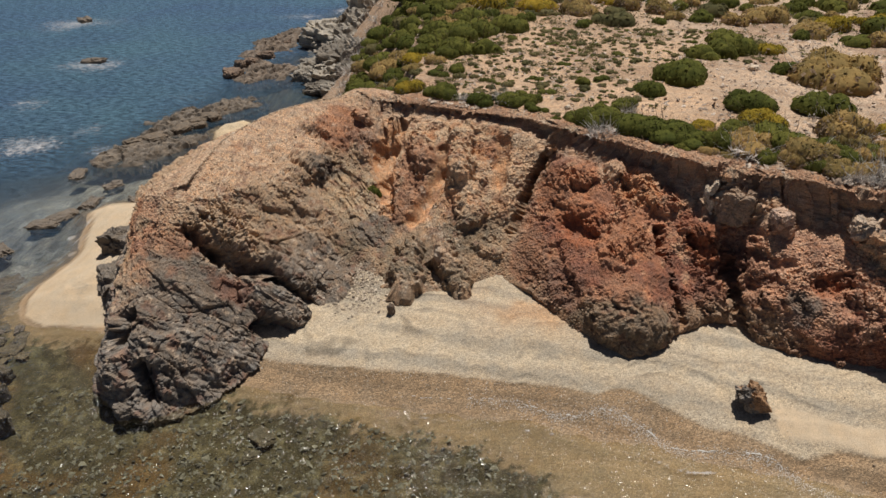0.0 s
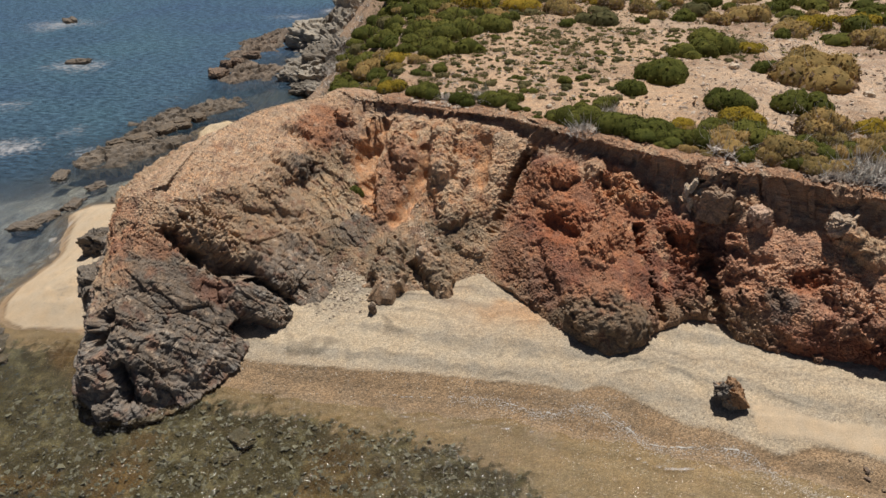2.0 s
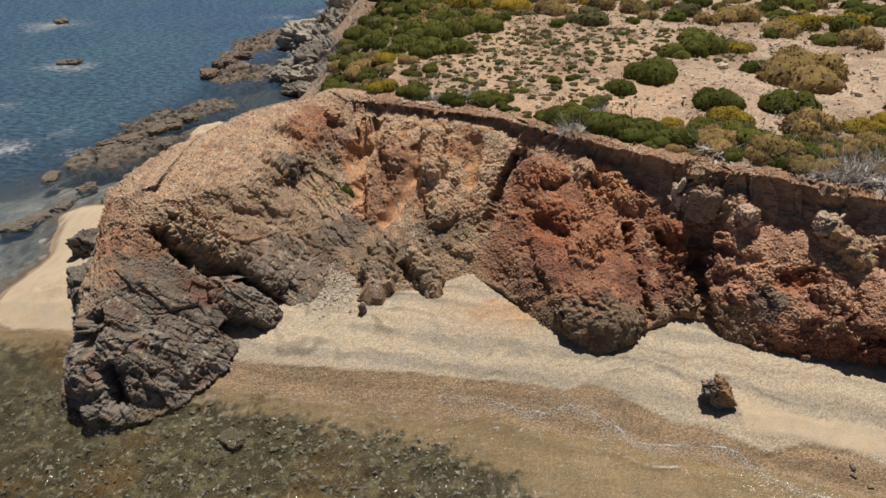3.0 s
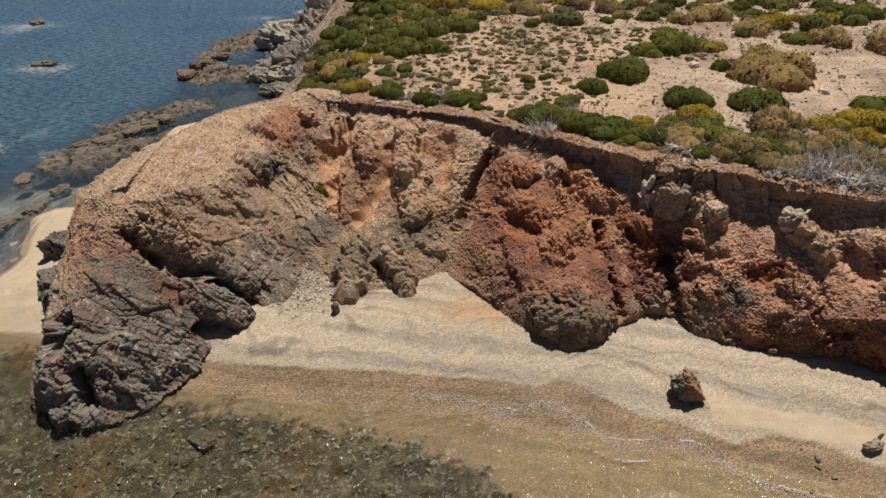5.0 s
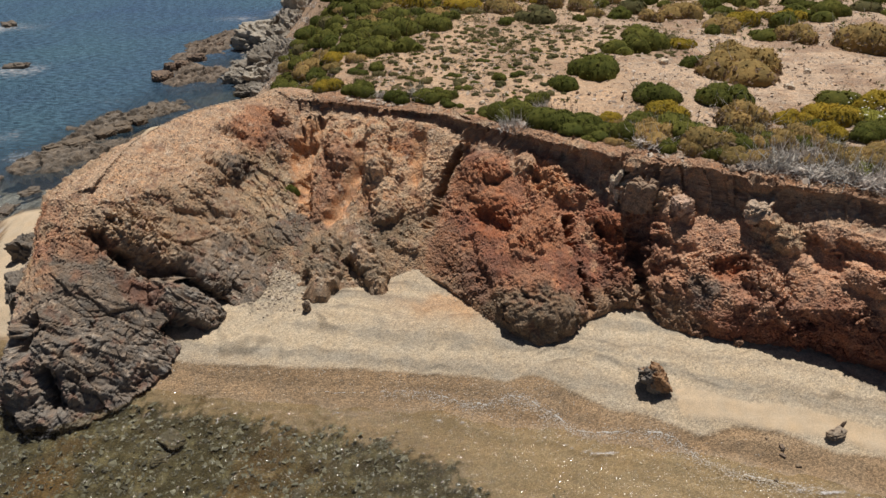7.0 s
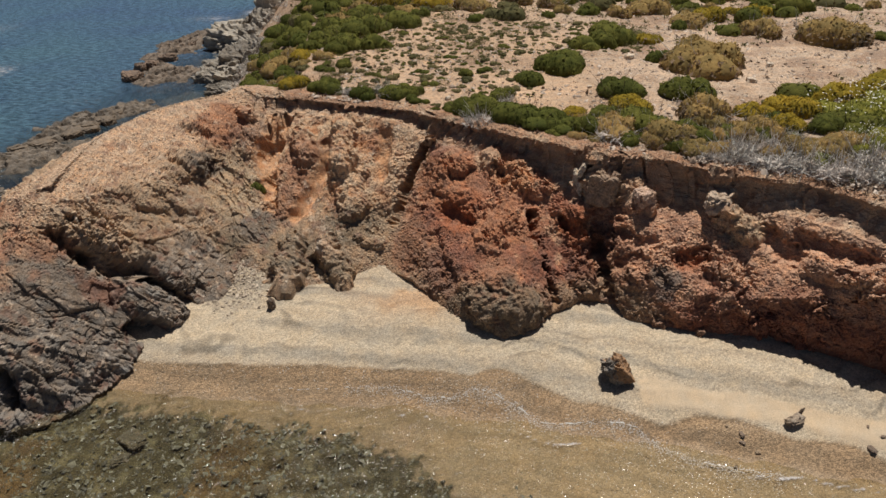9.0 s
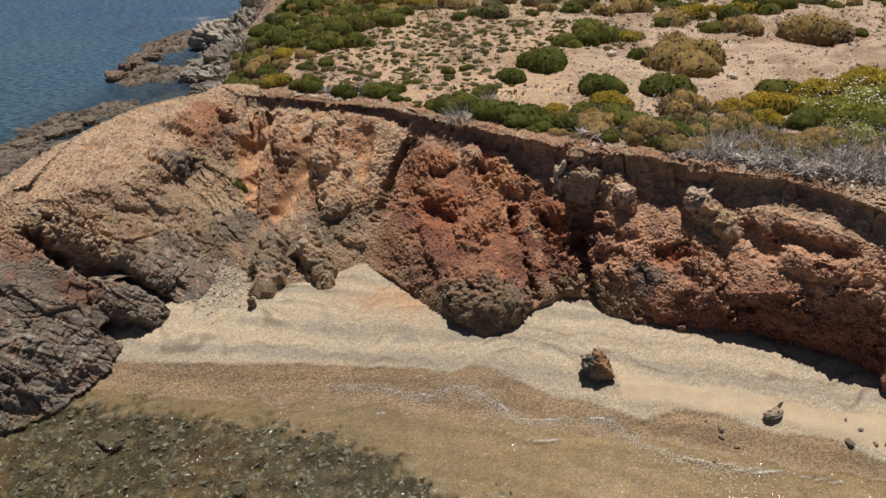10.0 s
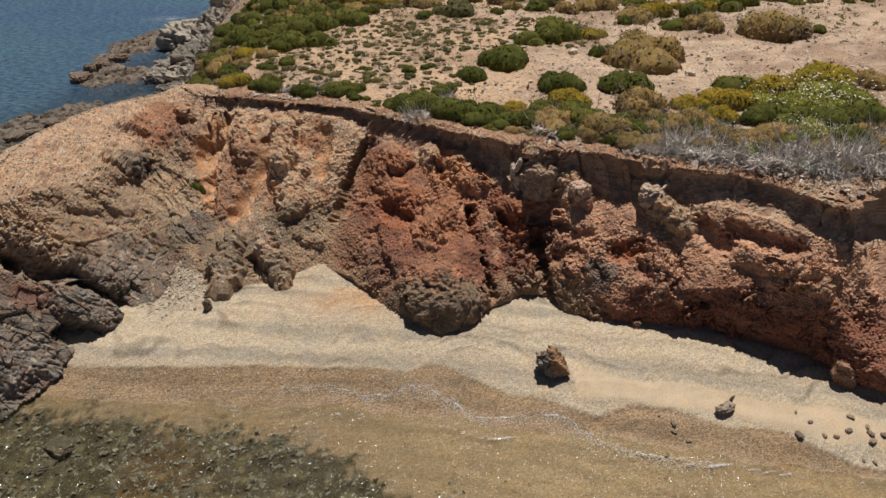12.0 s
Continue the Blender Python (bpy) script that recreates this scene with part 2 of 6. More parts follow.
HEAD = np.array([(-6.2, 20.7, 2.2), (-7.4, 18.0, 2.5), (-7.75, 16.0, 2.5), (-7.2, 14.8, 2.95), (-6.85, 14.2, 3.12), (-6.35, 14.05, 3.15), (-5.5, 14.2, 3.1), (-4.4, 15.45, 2.88), (-3.45, 16.7, 2.72),
                 (-2.9, 17.7, 2.76), (-2.3, 18.0, 2.85), (-1.5, 18.3, 3.2), (-0.7, 18.25, 3.42), (0.56, 17.8, 3.6), (2.0, 17.2, 3.6), (2.65, 16.5, 3.2), (3.15, 16.0, 3.28), (4.15, 15.45, 3.3),
                 (5.35, 14.7, 3.1), (6.1, 13.85, 2.7), (7.0, 13.35, 2.8), (8.1, 13.1, 2.8), (9.2, 12.5, 3.0), (10.35, 11.65, 3.18), (11.3, 10.6, 3.15), (12.3, 10.2, 2.9), (13.5, 10.6, 2.75), (20, 9, 2.8)])
LIP = np.array([(-3.3, 19.45, 3.76), (-4.6, 18.5, 3.72), (-5.6, 16.7, 3.63), (-5.9, 15.0, 3.47), (-6.0, 14.4, 3.36), (-5.9, 15.0, 3.47), (-5.6, 16.7, 3.63), (-4.6, 18.5, 3.72), (-3.3, 19.45, 3.76),
                (-2.4, 19.72, 3.72), (-2.1, 19.55, 3.74), (-1.38, 19.1, 3.8), (-0.55, 18.7, 3.83), (0.6, 18.1, 3.86), (2.05, 17.4, 3.88), (2.95, 16.75, 3.88), (3.65, 16.2, 3.9), (4.5, 15.5, 3.9),
                (5.4, 14.8, 3.88), (6.35, 14.1, 3.88), (7.1, 13.8, 3.86), (7.9, 13.5, 3.83), (9.3, 12.65, 3.83), (10.55, 12.0, 3.8), (11.5, 10.95, 3.78), (12.1, 10.35, 3.76), (13.5, 10.9, 3.9), (20, 9.5, 4.0)])
# the forms of the cliff, swellings (+) and hollows (-): two ends in x, y, z, radius, depth
NOSE = [(-5.85, 13.6, 2.4, -5.3, 13.45, 1.8, 0.22, -0.5), (-5.3, 13.45, 1.8, -4.2, 13.45, 1.42, 0.21, -0.4), (-4.2, 13.45, 1.42, -3.15, 13.3, 0.72, 0.13, -0.4), (-4.1, 12.5, 0.55, -3.8, 12.4, 0.4, 0.26, -0.6),
        (-5.05, 13.75, 2.5, -4.85, 13.75, 2.2, 0.28, 0.22), (-4.65, 13.9, 2.0, -4.2, 13.8, 1.65, 0.24, 0.2), (-4.0, 13.85, 1.5, -3.35, 13.65, 0.95, 0.22, 0.2), (-4.1, 13.1, 1.05, -3.6, 12.95, 0.75, 0.4, 0.3),
        (-6.67, 11.6, 1.5, -6.68, 11.45, 1.1, 0.2, -0.55), (-6.3, 11.0, 0.65, -6.05, 10.75, 0.05, 0.17, -0.5), (-6.95, 11.1, 0.8, -6.65, 10.8, 0.55, 0.28, 0.15), (-5.4, 13.75, 2.85, -5.1, 13.7, 2.7, 0.12, -0.2), (-5.4, 11.2, 0.75, -5.0, 11.3, 0.7, 0.6, 0.2)]
GULLY = [(-3.8, 16.9, 2.95, -3.3, 16.8, 2.75, 0.26, 0.2), (-2.95, 17.2, 2.65, -3.0, 16.95, 2.5, 0.12, -0.25), (-3.85, 18.1, 3.35, -3.4, 18.05, 3.22, 0.14, 0.12), (-3.7, 17.95, 3.2, -3.25, 17.95, 3.1, 0.14, -0.10),
         (-1.35, 18.35, 3.25, -1.65, 17.75, 2.65, 0.38, -0.3), (-1.6, 17.75, 2.65, -1.6, 16.95, 1.95, 0.28, -0.3), (-1.6, 16.95, 1.95, -1.4, 16.3, 1.6, 0.25, -0.3), (-1.42, 16.2, 1.55, -1.35, 16.0, 1.4, 0.13, -0.3),
         (-2.4, 18.2, 3.15, -2.2, 17.8, 2.9, 0.28, 0.18), (-2.45, 19.1, 3.4, -2.2, 18.9, 3.3, 0.16, -0.3), (-0.8, 17.6, 3.35, -0.6, 16.95, 2.85, 0.27, 0.34), (-1.1, 16.65, 2.35, -1.0, 16.0, 1.75, 0.3, 0.12)]
SPUR = [(0.07, 17.2, 3.0, -0.05, 16.6, 2.5, 0.17, -0.3), (-0.05, 16.6, 2.5, -0.8, 15.6, 1.75, 0.2, -0.32), (0.48, 17.4, 3.4, 0.42, 16.5, 2.7, 0.32, 0.3), (0.42, 16.5, 2.7, 0.7, 15.4, 2.05, 0.3, 0.26),
        (0.45, 17.1, 3.1, 0.5, 16.9, 3.0, 0.14, 0.14), (0.88, 16.5, 2.9, 1.0, 16.2, 2.75, 0.16, 0.14), (1.6, 17.0, 3.3, 1.45, 16.1, 2.65, 0.2, -0.2), (2.4, 16.85, 3.4, 1.9, 16.2, 2.75, 0.3, 0.06),
        (1.9, 16.2, 2.75, 1.55, 15.5, 2.0, 0.26, 0.16), (2.72, 16.45, 3.4, 2.35, 16.15, 2.75, 0.11, -0.7), (2.35, 16.15, 2.75, 2.1, 15.75, 2.25, 0.11, -0.65), (2.1, 15.75, 2.25, 1.75, 15.0, 1.75, 0.13, -0.6)]
FEET = [(-0.88, 14.6, 1.6, -0.98, 13.75, 0.85, 0.32, 0.42), (-1.32, 13.95, 1.1, -1.3, 13.75, 0.8, 0.12, -0.25), (0.0, 14.35, 1.6, 0.42, 13.75, 0.85, 0.28, 0.36), (-0.3, 14.25, 1.2, -0.2, 14.05, 0.95, 0.14, -0.3), (0.9, 14.7, 1.5, 1.4, 14.6, 1.35, 0.14, 0.14)]
RED = [(2.95, 15.9, 3.15, 3.45, 15.4, 3.1, 0.35, 0.15), (3.05, 15.1, 2.75, 3.3, 14.75, 2.6, 0.25, 0.15), (2.95, 14.5, 2.2, 3.5, 14.0, 2.15, 0.22, -0.24), (4.15, 15.35, 3.45, 4.3, 15.1, 3.2, 0.2, 0.2),
       (4.3, 15.1, 3.05, 4.45, 14.9, 2.95, 0.08, -0.25), (4.75, 14.85, 3.2, 5.15, 14.4, 2.9, 0.3, 0.16), (4.65, 14.4, 2.9, 3.9, 13.3, 2.25, 0.36, 0.16), (5.0, 13.9, 2.35, 4.95, 13.4, 2.0, 0.12, -0.4),
       (5.05, 13.4, 1.9, 5.15, 12.9, 1.4, 0.1, -0.35), (5.15, 12.9, 1.4, 5.3, 12.2, 1.0, 0.12, -0.4), (5.85, 13.75, 2.5, 6.15, 13.65, 2.4, 0.24, 0.22), (5.7, 13.6, 2.35, 5.8, 13.5, 2.25, 0.1, -0.28)]
BULB = [(6.2, 13.4, 2.15, 6.25, 13.2, 2.0, 0.2, 0.16), (5.5, 13.2, 1.95, 5.9, 12.5, 1.1, 0.3, -0.1), (6.75, 13.6, 2.5, 6.5, 13.2, 1.75, 0.34, -0.28), (6.5, 13.2, 1.75, 6.6, 12.7, 1.3, 0.2, -0.3), (6.6, 12.7, 1.3, 6.68, 12.0, 0.8, 0.19, -0.2),
        (3.45, 12.35, 1.45, 4.1, 12.25, 1.6, 0.34, 0.1), (4.1, 12.25, 1.6, 4.8, 12.1, 1.15, 0.3, 0.08), (3.55, 12.0, 1.2, 4.55, 11.9, 1.05, 0.34, 0.2), (2.6, 13.9, 1.75, 3.0, 12.9, 1.2, 0.22, -0.12)]
EAST = [(6.4, 13.85, 3.3, 6.6, 13.7, 3.05, 0.36, 0.26), (6.07, 14.2, 3.3, 6.05, 13.9, 2.9, 0.12, 0.15), (7.3, 13.25, 3.2, 7.45, 13.15, 3.1, 0.28, 0.25), (8.9, 12.75, 3.4, 9.0, 12.45, 3.2, 0.28, 0.2),
        (9.0, 12.3, 3.0, 9.5, 11.95, 2.7, 0.22, 0.25), (8.0, 12.1, 1.95, 8.4, 11.95, 2.1, 0.24, -0.17), (8.55, 11.65, 1.75, 8.7, 11.55, 1.65, 0.16, -0.12), (7.25, 12.6, 2.2, 7.5, 12.45, 2.3, 0.17, -0.14),
        (6.9, 12.6, 1.7, 7.2, 12.45, 1.75, 0.22, -0.2), (6.95, 13.0, 2.3, 7.1, 12.85, 2.3, 0.12, -0.25), (7.55, 12.15, 2.1, 7.1, 12.1, 1.6, 0.26, 0.06)]
LEDGES = [(7.3, 12.0, 1.45, 8.2, 11.5, 1.35, 0.4, 0.06), (9.95, 12.0, 2.42, 10.0, 11.95, 2.4, 0.13, 0.2), (9.85, 11.8, 2.6, 10.15, 11.45, 2.45, 0.28, -0.25), (10.3, 11.45, 2.8, 11.2, 10.5, 2.75, 0.17, -0.22), (10.5, 11.0, 2.3, 11.6, 9.95, 2.45, 0.25, 0.15)]
FORMS = NOSE + GULLY + SPUR + FEET + RED + BULB + EAST + LEDGES


# mineral stains on the cliff: place, reach, colour
MINERAL = {"slate": (0.158, 0.14, 0.12), "rust": (0.345, 0.175, 0.1), "plum": (0.19, 0.105, 0.076), "orange": (0.46, 0.265, 0.15), "tan": (0.50, 0.37, 0.255), "olive": (0.19, 0.155, 0.112), "chalk": (0.55, 0.47, 0.38), "blood": (0.30, 0.12, 0.06), "scree": (0.40, 0.31, 0.21), "earth": (0.27, 0.15, 0.095)}
STAINS_WEST = [(-5.56, 12.03, 1.4, 1.35, "slate"), (-3.84, 12.8, 0.84, 0.8, "slate"), (-6.92, 14.34, 2.28, 0.6, "rust"), (-6.15, 13.34, 2.24, 0.4, "earth"), (-4.76, 12.86, 1.4, 0.4, "plum"), (-1.96, 15.68, 1.49, 0.6, "slate"),
               (-2.39, 16.49, 1.96, 0.8, "scree"), (-2.5, 15.3, 1.1, 0.5, "olive"), (-3.42, 16.9, 2.62, 0.45, "slate"), (-2.84, 18.52, 3.24, 0.8, "rust"), (-1.45, 17.24, 2.37, 0.42, "orange"), (-1.38, 18.1, 3.1, 0.4, "orange"), (-2.1, 18.23, 3.03, 0.6, "plum")]
STAINS_MIDDLE = [(-0.72, 17.0, 2.75, 0.62, "earth"), (-1.05, 16.3, 2.05, 0.66, "earth"), (-0.06, 16.37, 2.45, 0.36, "orange"), (-0.6, 15.7, 1.9, 0.3, "orange"), (0.69, 16.24, 2.61, 0.6, "tan"), (2.21, 16.59, 3.16, 0.5, "tan"), (1.9, 15.9, 2.6, 0.45, "tan"), (1.47, 16.94, 3.23, 0.36, "rust"),
                 (-0.86, 14.47, 1.15, 0.7, "olive"), (0.25, 14.0, 1.0, 0.4, "olive"), (-0.06, 14.46, 1.42, 0.24, "chalk"), (0.48, 14.94, 1.71, 0.6, "olive"), (0.3, 16.9, 3.0, 0.3, "rust")]
STAINS_EAST = [(3.0, 15.34, 2.67, 0.8, "rust"), (4.14, 15.29, 3.25, 0.32, "tan"), (4.69, 14.75, 2.99, 0.5, "orange"), (3.24, 14.24, 2.21, 0.6, "blood"), (4.16, 13.57, 2.25, 0.55, "rust"), (3.9, 12.12, 1.5, 0.8, "earth"), (2.2, 14.24, 1.54, 0.6, "earth"), (4.39, 11.8, 1.1, 0.7, "olive"), (3.5, 12.0, 0.95, 0.65, "olive"), (2.9, 13.2, 1.4, 0.55, "plum"), (6.6, 13.3, 1.9, 0.5, "plum"), (5.9, 13.5, 2.3, 0.5, "blood"), (7.7, 11.8, 1.6, 0.4, "slate"), (8.3, 12.1, 2.0, 0.4, "blood"), (9.3, 12.2, 2.9, 0.5, "scree")]


def plateau_height(x, y):
    back = np.clip(y - np.interp(x, PLAN[:, 0], PLAN[:, 1]), 0, 60) * 0.85
    z = 3.86 + 0.30 * (1 - np.exp(-back / 3)) + 0.02 * np.clip(x, 0, 22) * (1 - np.exp(-back / 4)) + 0.012 * np.minimum(back, 14)
    z = z + 0.12 * smooth(7.5, 15, x) * np.exp(-((back - 2.6) / 2.4) ** 2)
    away = np.maximum(shore_distance(x, y), 0)
    low = (0.56 + 0.34 * smooth(22, 30, y)) * away + 8 * smooth(-1.5, 2.0, x)
    k = np.clip(0.5 + 0.5 * (low - z) / 0.8, 0, 1)
    p = np.stack([x, y, 0 * x], -1).reshape(-1, 3)
    rough = (fbm(p, 0.35, 4, seed=2) * 0.10 + fbm(p, 1.9, 4, seed=5) * 0.035).reshape(x.shape)
    z = low * (1 - k) + z * k - 0.8 * k * (1 - k) + rough * smooth(0.05, 0.8, back) * smooth(0, 1.5, away)
    return np.where(shore_distance(x, y) < 0.05, -1.5, z)


# southern border of the plateau in plan
PLAN = np.array([(-16, 24.5), (-8.7, 21.9), (-3.3, 19.45)] + [tuple(p[:2]) for p in LIP[9:]] + [(40, 5.5), (70, 0)])
for line, x in ((BROW, -8.0), (HEAD, -6.2)):
    y = np.interp(x, PLAN[:, 0], PLAN[:, 1])
    line[0] = (x, y, plateau_height(np.array([[x]]), np.array([[y]]))[0, 0] - 0.02)

# ---- cliff ----
def formed(p, n, rows):
    """Moves points out along n for a swelling, and back into the hill for a hollow."""
    level = n * (1.0, 1.0, 0.45)
    level /= np.linalg.norm(level, axis=1)[:, None] + 1e-9
    move = np.zeros(p.shape)
    for ax, ay, az, bx, by, bz, r, d in rows:
        a, b = np.array((ax, ay, az)), np.array((bx, by, bz))
        box = np.all((p > np.minimum(a, b) - 2.4 * r - 0.25) & (p < np.maximum(a, b) + 2.4 * r + 0.25), axis=1)
        q, up = p[box], n[box]
        t = np.clip((q - a) @ (b - a) / max((b - a) @ (b - a), 1e-6), 0, 1)
        v = q - a - t[:, None] * (b - a)
        v = v - up * (0.6 * (v * up).sum(1))[:, None]
        far = np.linalg.norm(v, axis=1) / r
        far = far + 0.45 * perlin(q, 0.7 / r, 3) + 0.32 * perlin(q, 1.9 / r, 4) + 0.24 * perlin(q, 11.0, 6)
        if d > 0:
            move[box] += up * (d * np.clip(1 - (far / 1.35) ** 2, 0, 1) ** 0.75)[:, None]
        else:
            move[box] += level[box] * (d * smooth(1.45, 0.3, far))[:, None]
    return move


def build_cliff():
    us = [0.0]
    for k in range(len(TOE) - 1):
        step = 0.022 if 3 <= k < 25 else 0.09
        long = max(np.linalg.norm(TOE[k + 1] - TOE[k]), np.linalg.norm(BROW[k + 1] - BROW[k]), np.linalg.norm(HEAD[k + 1] - HEAD[k]))
        count = int(np.ceil(long / step))
        us += list(k + np.arange(1, count + 1) / count)
    us = np.array(us)
    toe, brow, head, lip = (catmull(c, us) for c in (TOE, BROW, HEAD, LIP))
    u3 = np.stack([us, 0 * us, 0 * us], -1)
    wob = (0.10 * perlin(u3, 1.1, 91) + 0.09 * perlin(u3, 3.7, 92) + 0.06 * perlin(u3, 9.0, 93)) * smooth(9.0, 10.0, us)
    lip = lip + np.stack([0.35 * wob, wob, 0.05 * perlin(u3, 2.1, 94) * smooth(9, 10, us)], -1)
    east = smooth(8.6, 11.2, us)                     # 0 on the headland, where there is no scarp
    edge = smooth(8.0, 8.9, us)
    stack, kind = [], []
    out = toe - brow
    out[:, 2] = 0
    out /= np.linalg.norm(out, axis=1)[:, None] + 1e-6
    for w in (-0.6, -0.4, -0.25, -0.12):
        stack.append(toe + (0, 0, w) + out * -0.05)
        kind.append(0.0)
    for w in np.linspace(0, 1, 66, endpoint=False):
        belly = math.sin(math.pi * w ** 0.6) * (0.14 * smooth(15.5, 17, us) + 0.16 * smooth(22.3, 23.2, us))
        stack.append(toe + (brow - toe) * w + np.stack([0 * us, -belly * 0.8, belly * 0.6], -1))
        kind.append(w)
    for w in np.linspace(0, 1, 104, endpoint=False):
        sag = math.sin(math.pi * w) * (-0.12 + 0.06 * (1 - smooth(9, 11, us)) + 0.17 * smooth(19.3, 20.3, us) * (1 - smooth(21.3, 22.4, us)))
        stack.append(brow + (head - brow) * w + np.stack([0 * us, 0 * us, sag], -1))
        kind.append(1 + w)
    side = np.gradient(lip, axis=0)
    side[:, 2] = 0
    inward = np.stack([-side[:, 1], side[:, 0], 0 * us], -1)
    inward /= np.linalg.norm(inward, axis=1)[:, None] + 1e-6
    for w in np.linspace(0, 1, 46, endpoint=False):
        deep = 0.30 * math.sin(math.pi * min(1, w * 1.03)) ** 0.6
        stack.append(head + (lip - head) * w + inward * (deep * east)[:, None])
        kind.append(2 + w)
    for w in np.linspace(0, 1, 16):
        stack.append(lip + inward * (((0.75 + 0.15 * smooth(22.2, 23.5, us)) * w - 0.07 * math.sin(math.pi * w)) * edge)[:, None] + (0, 0, -0.05 * w * w) + np.stack([0 * us, 0 * us, 0.07 * math.sin(w * 1.6) + 0 * us], -1) * edge[:, None])
        kind.append(3 + w)
    grid = np.stack(stack)
    rows, cols = grid.shape[:2]
    kind = np.repeat(np.array(kind), cols)
    uu = np.tile(us, rows)
    du, dv = np.gradient(grid, axis=1), np.gradient(grid, axis=0)
    nrm = np.cross(du, dv)
    for _ in range(5):
        nrm[1:-1] = (nrm[:-2] + nrm[1:-1] + nrm[2:]) / 3
        nrm[:, 1:-1] = (nrm[:, :-2] + nrm[:, 1:-1] + nrm[:, 2:]) / 3
    nrm /= np.linalg.norm(nrm, axis=2)[..., None] + 1e-9
    p, n = grid.reshape(-1, 3), nrm.reshape(-1, 3)
    crest = smooth(2.3, 2.97, kind) * (1 - np.tile(edge, rows))
    n = blend(n, np.array((0.0, 0.0, 1.0)), crest)
    n /= np.linalg.norm(n, axis=1)[:, None]
    strata = 1 - smooth(10.3, 12.2, uu + 0.4 * perlin(p, 0.8, 4))
    red = smooth(14.6, 15.8, uu + 0.3 * perlin(p, 0.9, 8))
    scarp = smooth(1.9, 2.1, kind) * (1 - smooth(2.85, 3.0, kind)) * np.tile(east, rows)
    rim = smooth(2.85, 3.0, kind)
    gravel_top = smooth(2.7, 3.3, p[:, 2] + 0.25 * fbm(p, 0.9, 3, seed=21)) * strata
    washed = np.linalg.norm(formed(p, n, [row[:7] + (-1.0,) for row in GULLY[4:7] + SPUR[:2] + SPUR[6:7]]), axis=1)
    washed = np.clip(washed, 0, 1) * smooth(0.5, 0.9, kind)
    p = p + formed(p, n, FORMS)
    g, keep = p.reshape(rows, cols, 3), washed.reshape(rows, cols, 1)
    for _ in range(14):                                  # running water has smoothed the channels
        mean = (np.roll(g, 1, 0) + np.roll(g, -1, 0) + np.roll(g, 1, 1) + np.roll(g, -1, 1)) / 4
        g = g + (mean - g) * np.clip(1.4 * keep, 0, 0.9)
    p = g.reshape(-1, 3)
    # broad lumps, runnels down the slope, and blocks
    d = 0.06 * fbm(p, 0.85, 3, seed=1) * (1 - 0.6 * rim)
    runnel = np.stack([uu * 1.25, kind * 0.45, 0 * uu], -1)
    d += 0.07 * ridged(runnel + 0.12 * np.stack([fbm(p, 1.3, 2, seed=31), 0 * uu, 0 * uu], -1), 1.6, 3, seed=6) * (1 - strata) * smooth(0.6, 1.4, kind) * (1 - smooth(1.8, 2.1, kind))
    warp = 0.10 * np.stack([perlin(p, 2.2, 11), perlin(p, 2.2, 12), perlin(p, 2.2, 13)], -1)
    broken = (0.10 + 0.9 * smooth(0.02, 0.34, fbm(p, 1.0, 3, seed=19))) * (0.45 + 0.55 * np.maximum(red, strata))
    broken *= 1 - 0.4 * smooth(6.8, 7.8, p[:, 0]) * smooth(1.2, 1.6, kind) * (1 - smooth(1.9, 2.1, kind))
    lobe = np.exp(-((p[:, 0] + 0.3) / 1.0) ** 2) * smooth(2.0, 1.4, p[:, 2]) + np.exp(-((p[:, 0] - 3.8) / 1.0) ** 2) * smooth(1.9, 1.4, p[:, 2])
    broken = broken * (1 - 0.7 * lobe) + 0.4 * smooth(1.15, 0.9, kind) * smooth(7.5, 8.5, p[:, 0])
    soft = (1 - 0.75 * gravel_top) * (1 - rim) * (1 - 0.75 * scarp) * (1 - 0.55 * strata) * (1 - 0.85 * washed) * (1 - 0.4 * (1 - strata) * (1 - red)) * (1 - 0.8 * smooth(-4.0, -4.6, p[:, 0]) * smooth(2.0, 1.5, p[:, 2]))
    for size, deep, seed in ((1.3, 0.05, 1), (3.0, 0.095, 2), (6.5, 0.07, 3), (14.0, 0.034, 4)):
        one, two, who, lean = cells(p + warp, size, seed)
        d += soft * broken * deep * (0.9 * lean + 0.5 * (who - 0.5) - 0.22 * (1 - smooth(0.0, 0.06, two - one)))
    d += 0.045 * ridged(p + warp, 1.1, 2, seed=9) * red * (0.4 + 0.6 * broken)
    # bedding that dips to the east
    bed = np.array((0.584, -0.105, 0.805))
    bed /= np.linalg.norm(bed)
    w = p @ bed + 0.10 * fbm(p, 0.8, 4, seed=41)
    def layers(thick, seed):
        f = w / thick
        i = np.floor(f)
        f = f - i
        proud = np.sin(i * 12.9898 + seed) * 43758.5453
        proud = proud - np.floor(proud)
        keep = smooth(-0.15, 0.3, perlin(np.stack([p[:, 0] * 1.1, p[:, 1] * 1.1, i * 3.7], -1), 1.0, seed))
        return (proud * (1 - smooth(0.72, 0.98, f)) * smooth(0, 0.12, f)) * keep
    bare = strata * (1 - 0.85 * gravel_top)
    slab = strata * smooth(-3.2, -3.9, p[:, 0]) * smooth(2.0, 1.5, p[:, 2] + 0.3 * perlin(p, 0.9, 15))
    d += bare * (0.085 * layers(0.36, 3) + 0.07 * layers(0.12, 5) * smooth(-0.3, 0.25, perlin(p, 0.9, 77)))
    along = np.array((0.74, -0.33, -0.58))
    along -= bed * (along @ bed)
    along /= np.linalg.norm(along)
    across = np.cross(bed, along)
    q = np.stack([p @ along * 1.0, p @ across * 1.9, w * 3.6], -1)
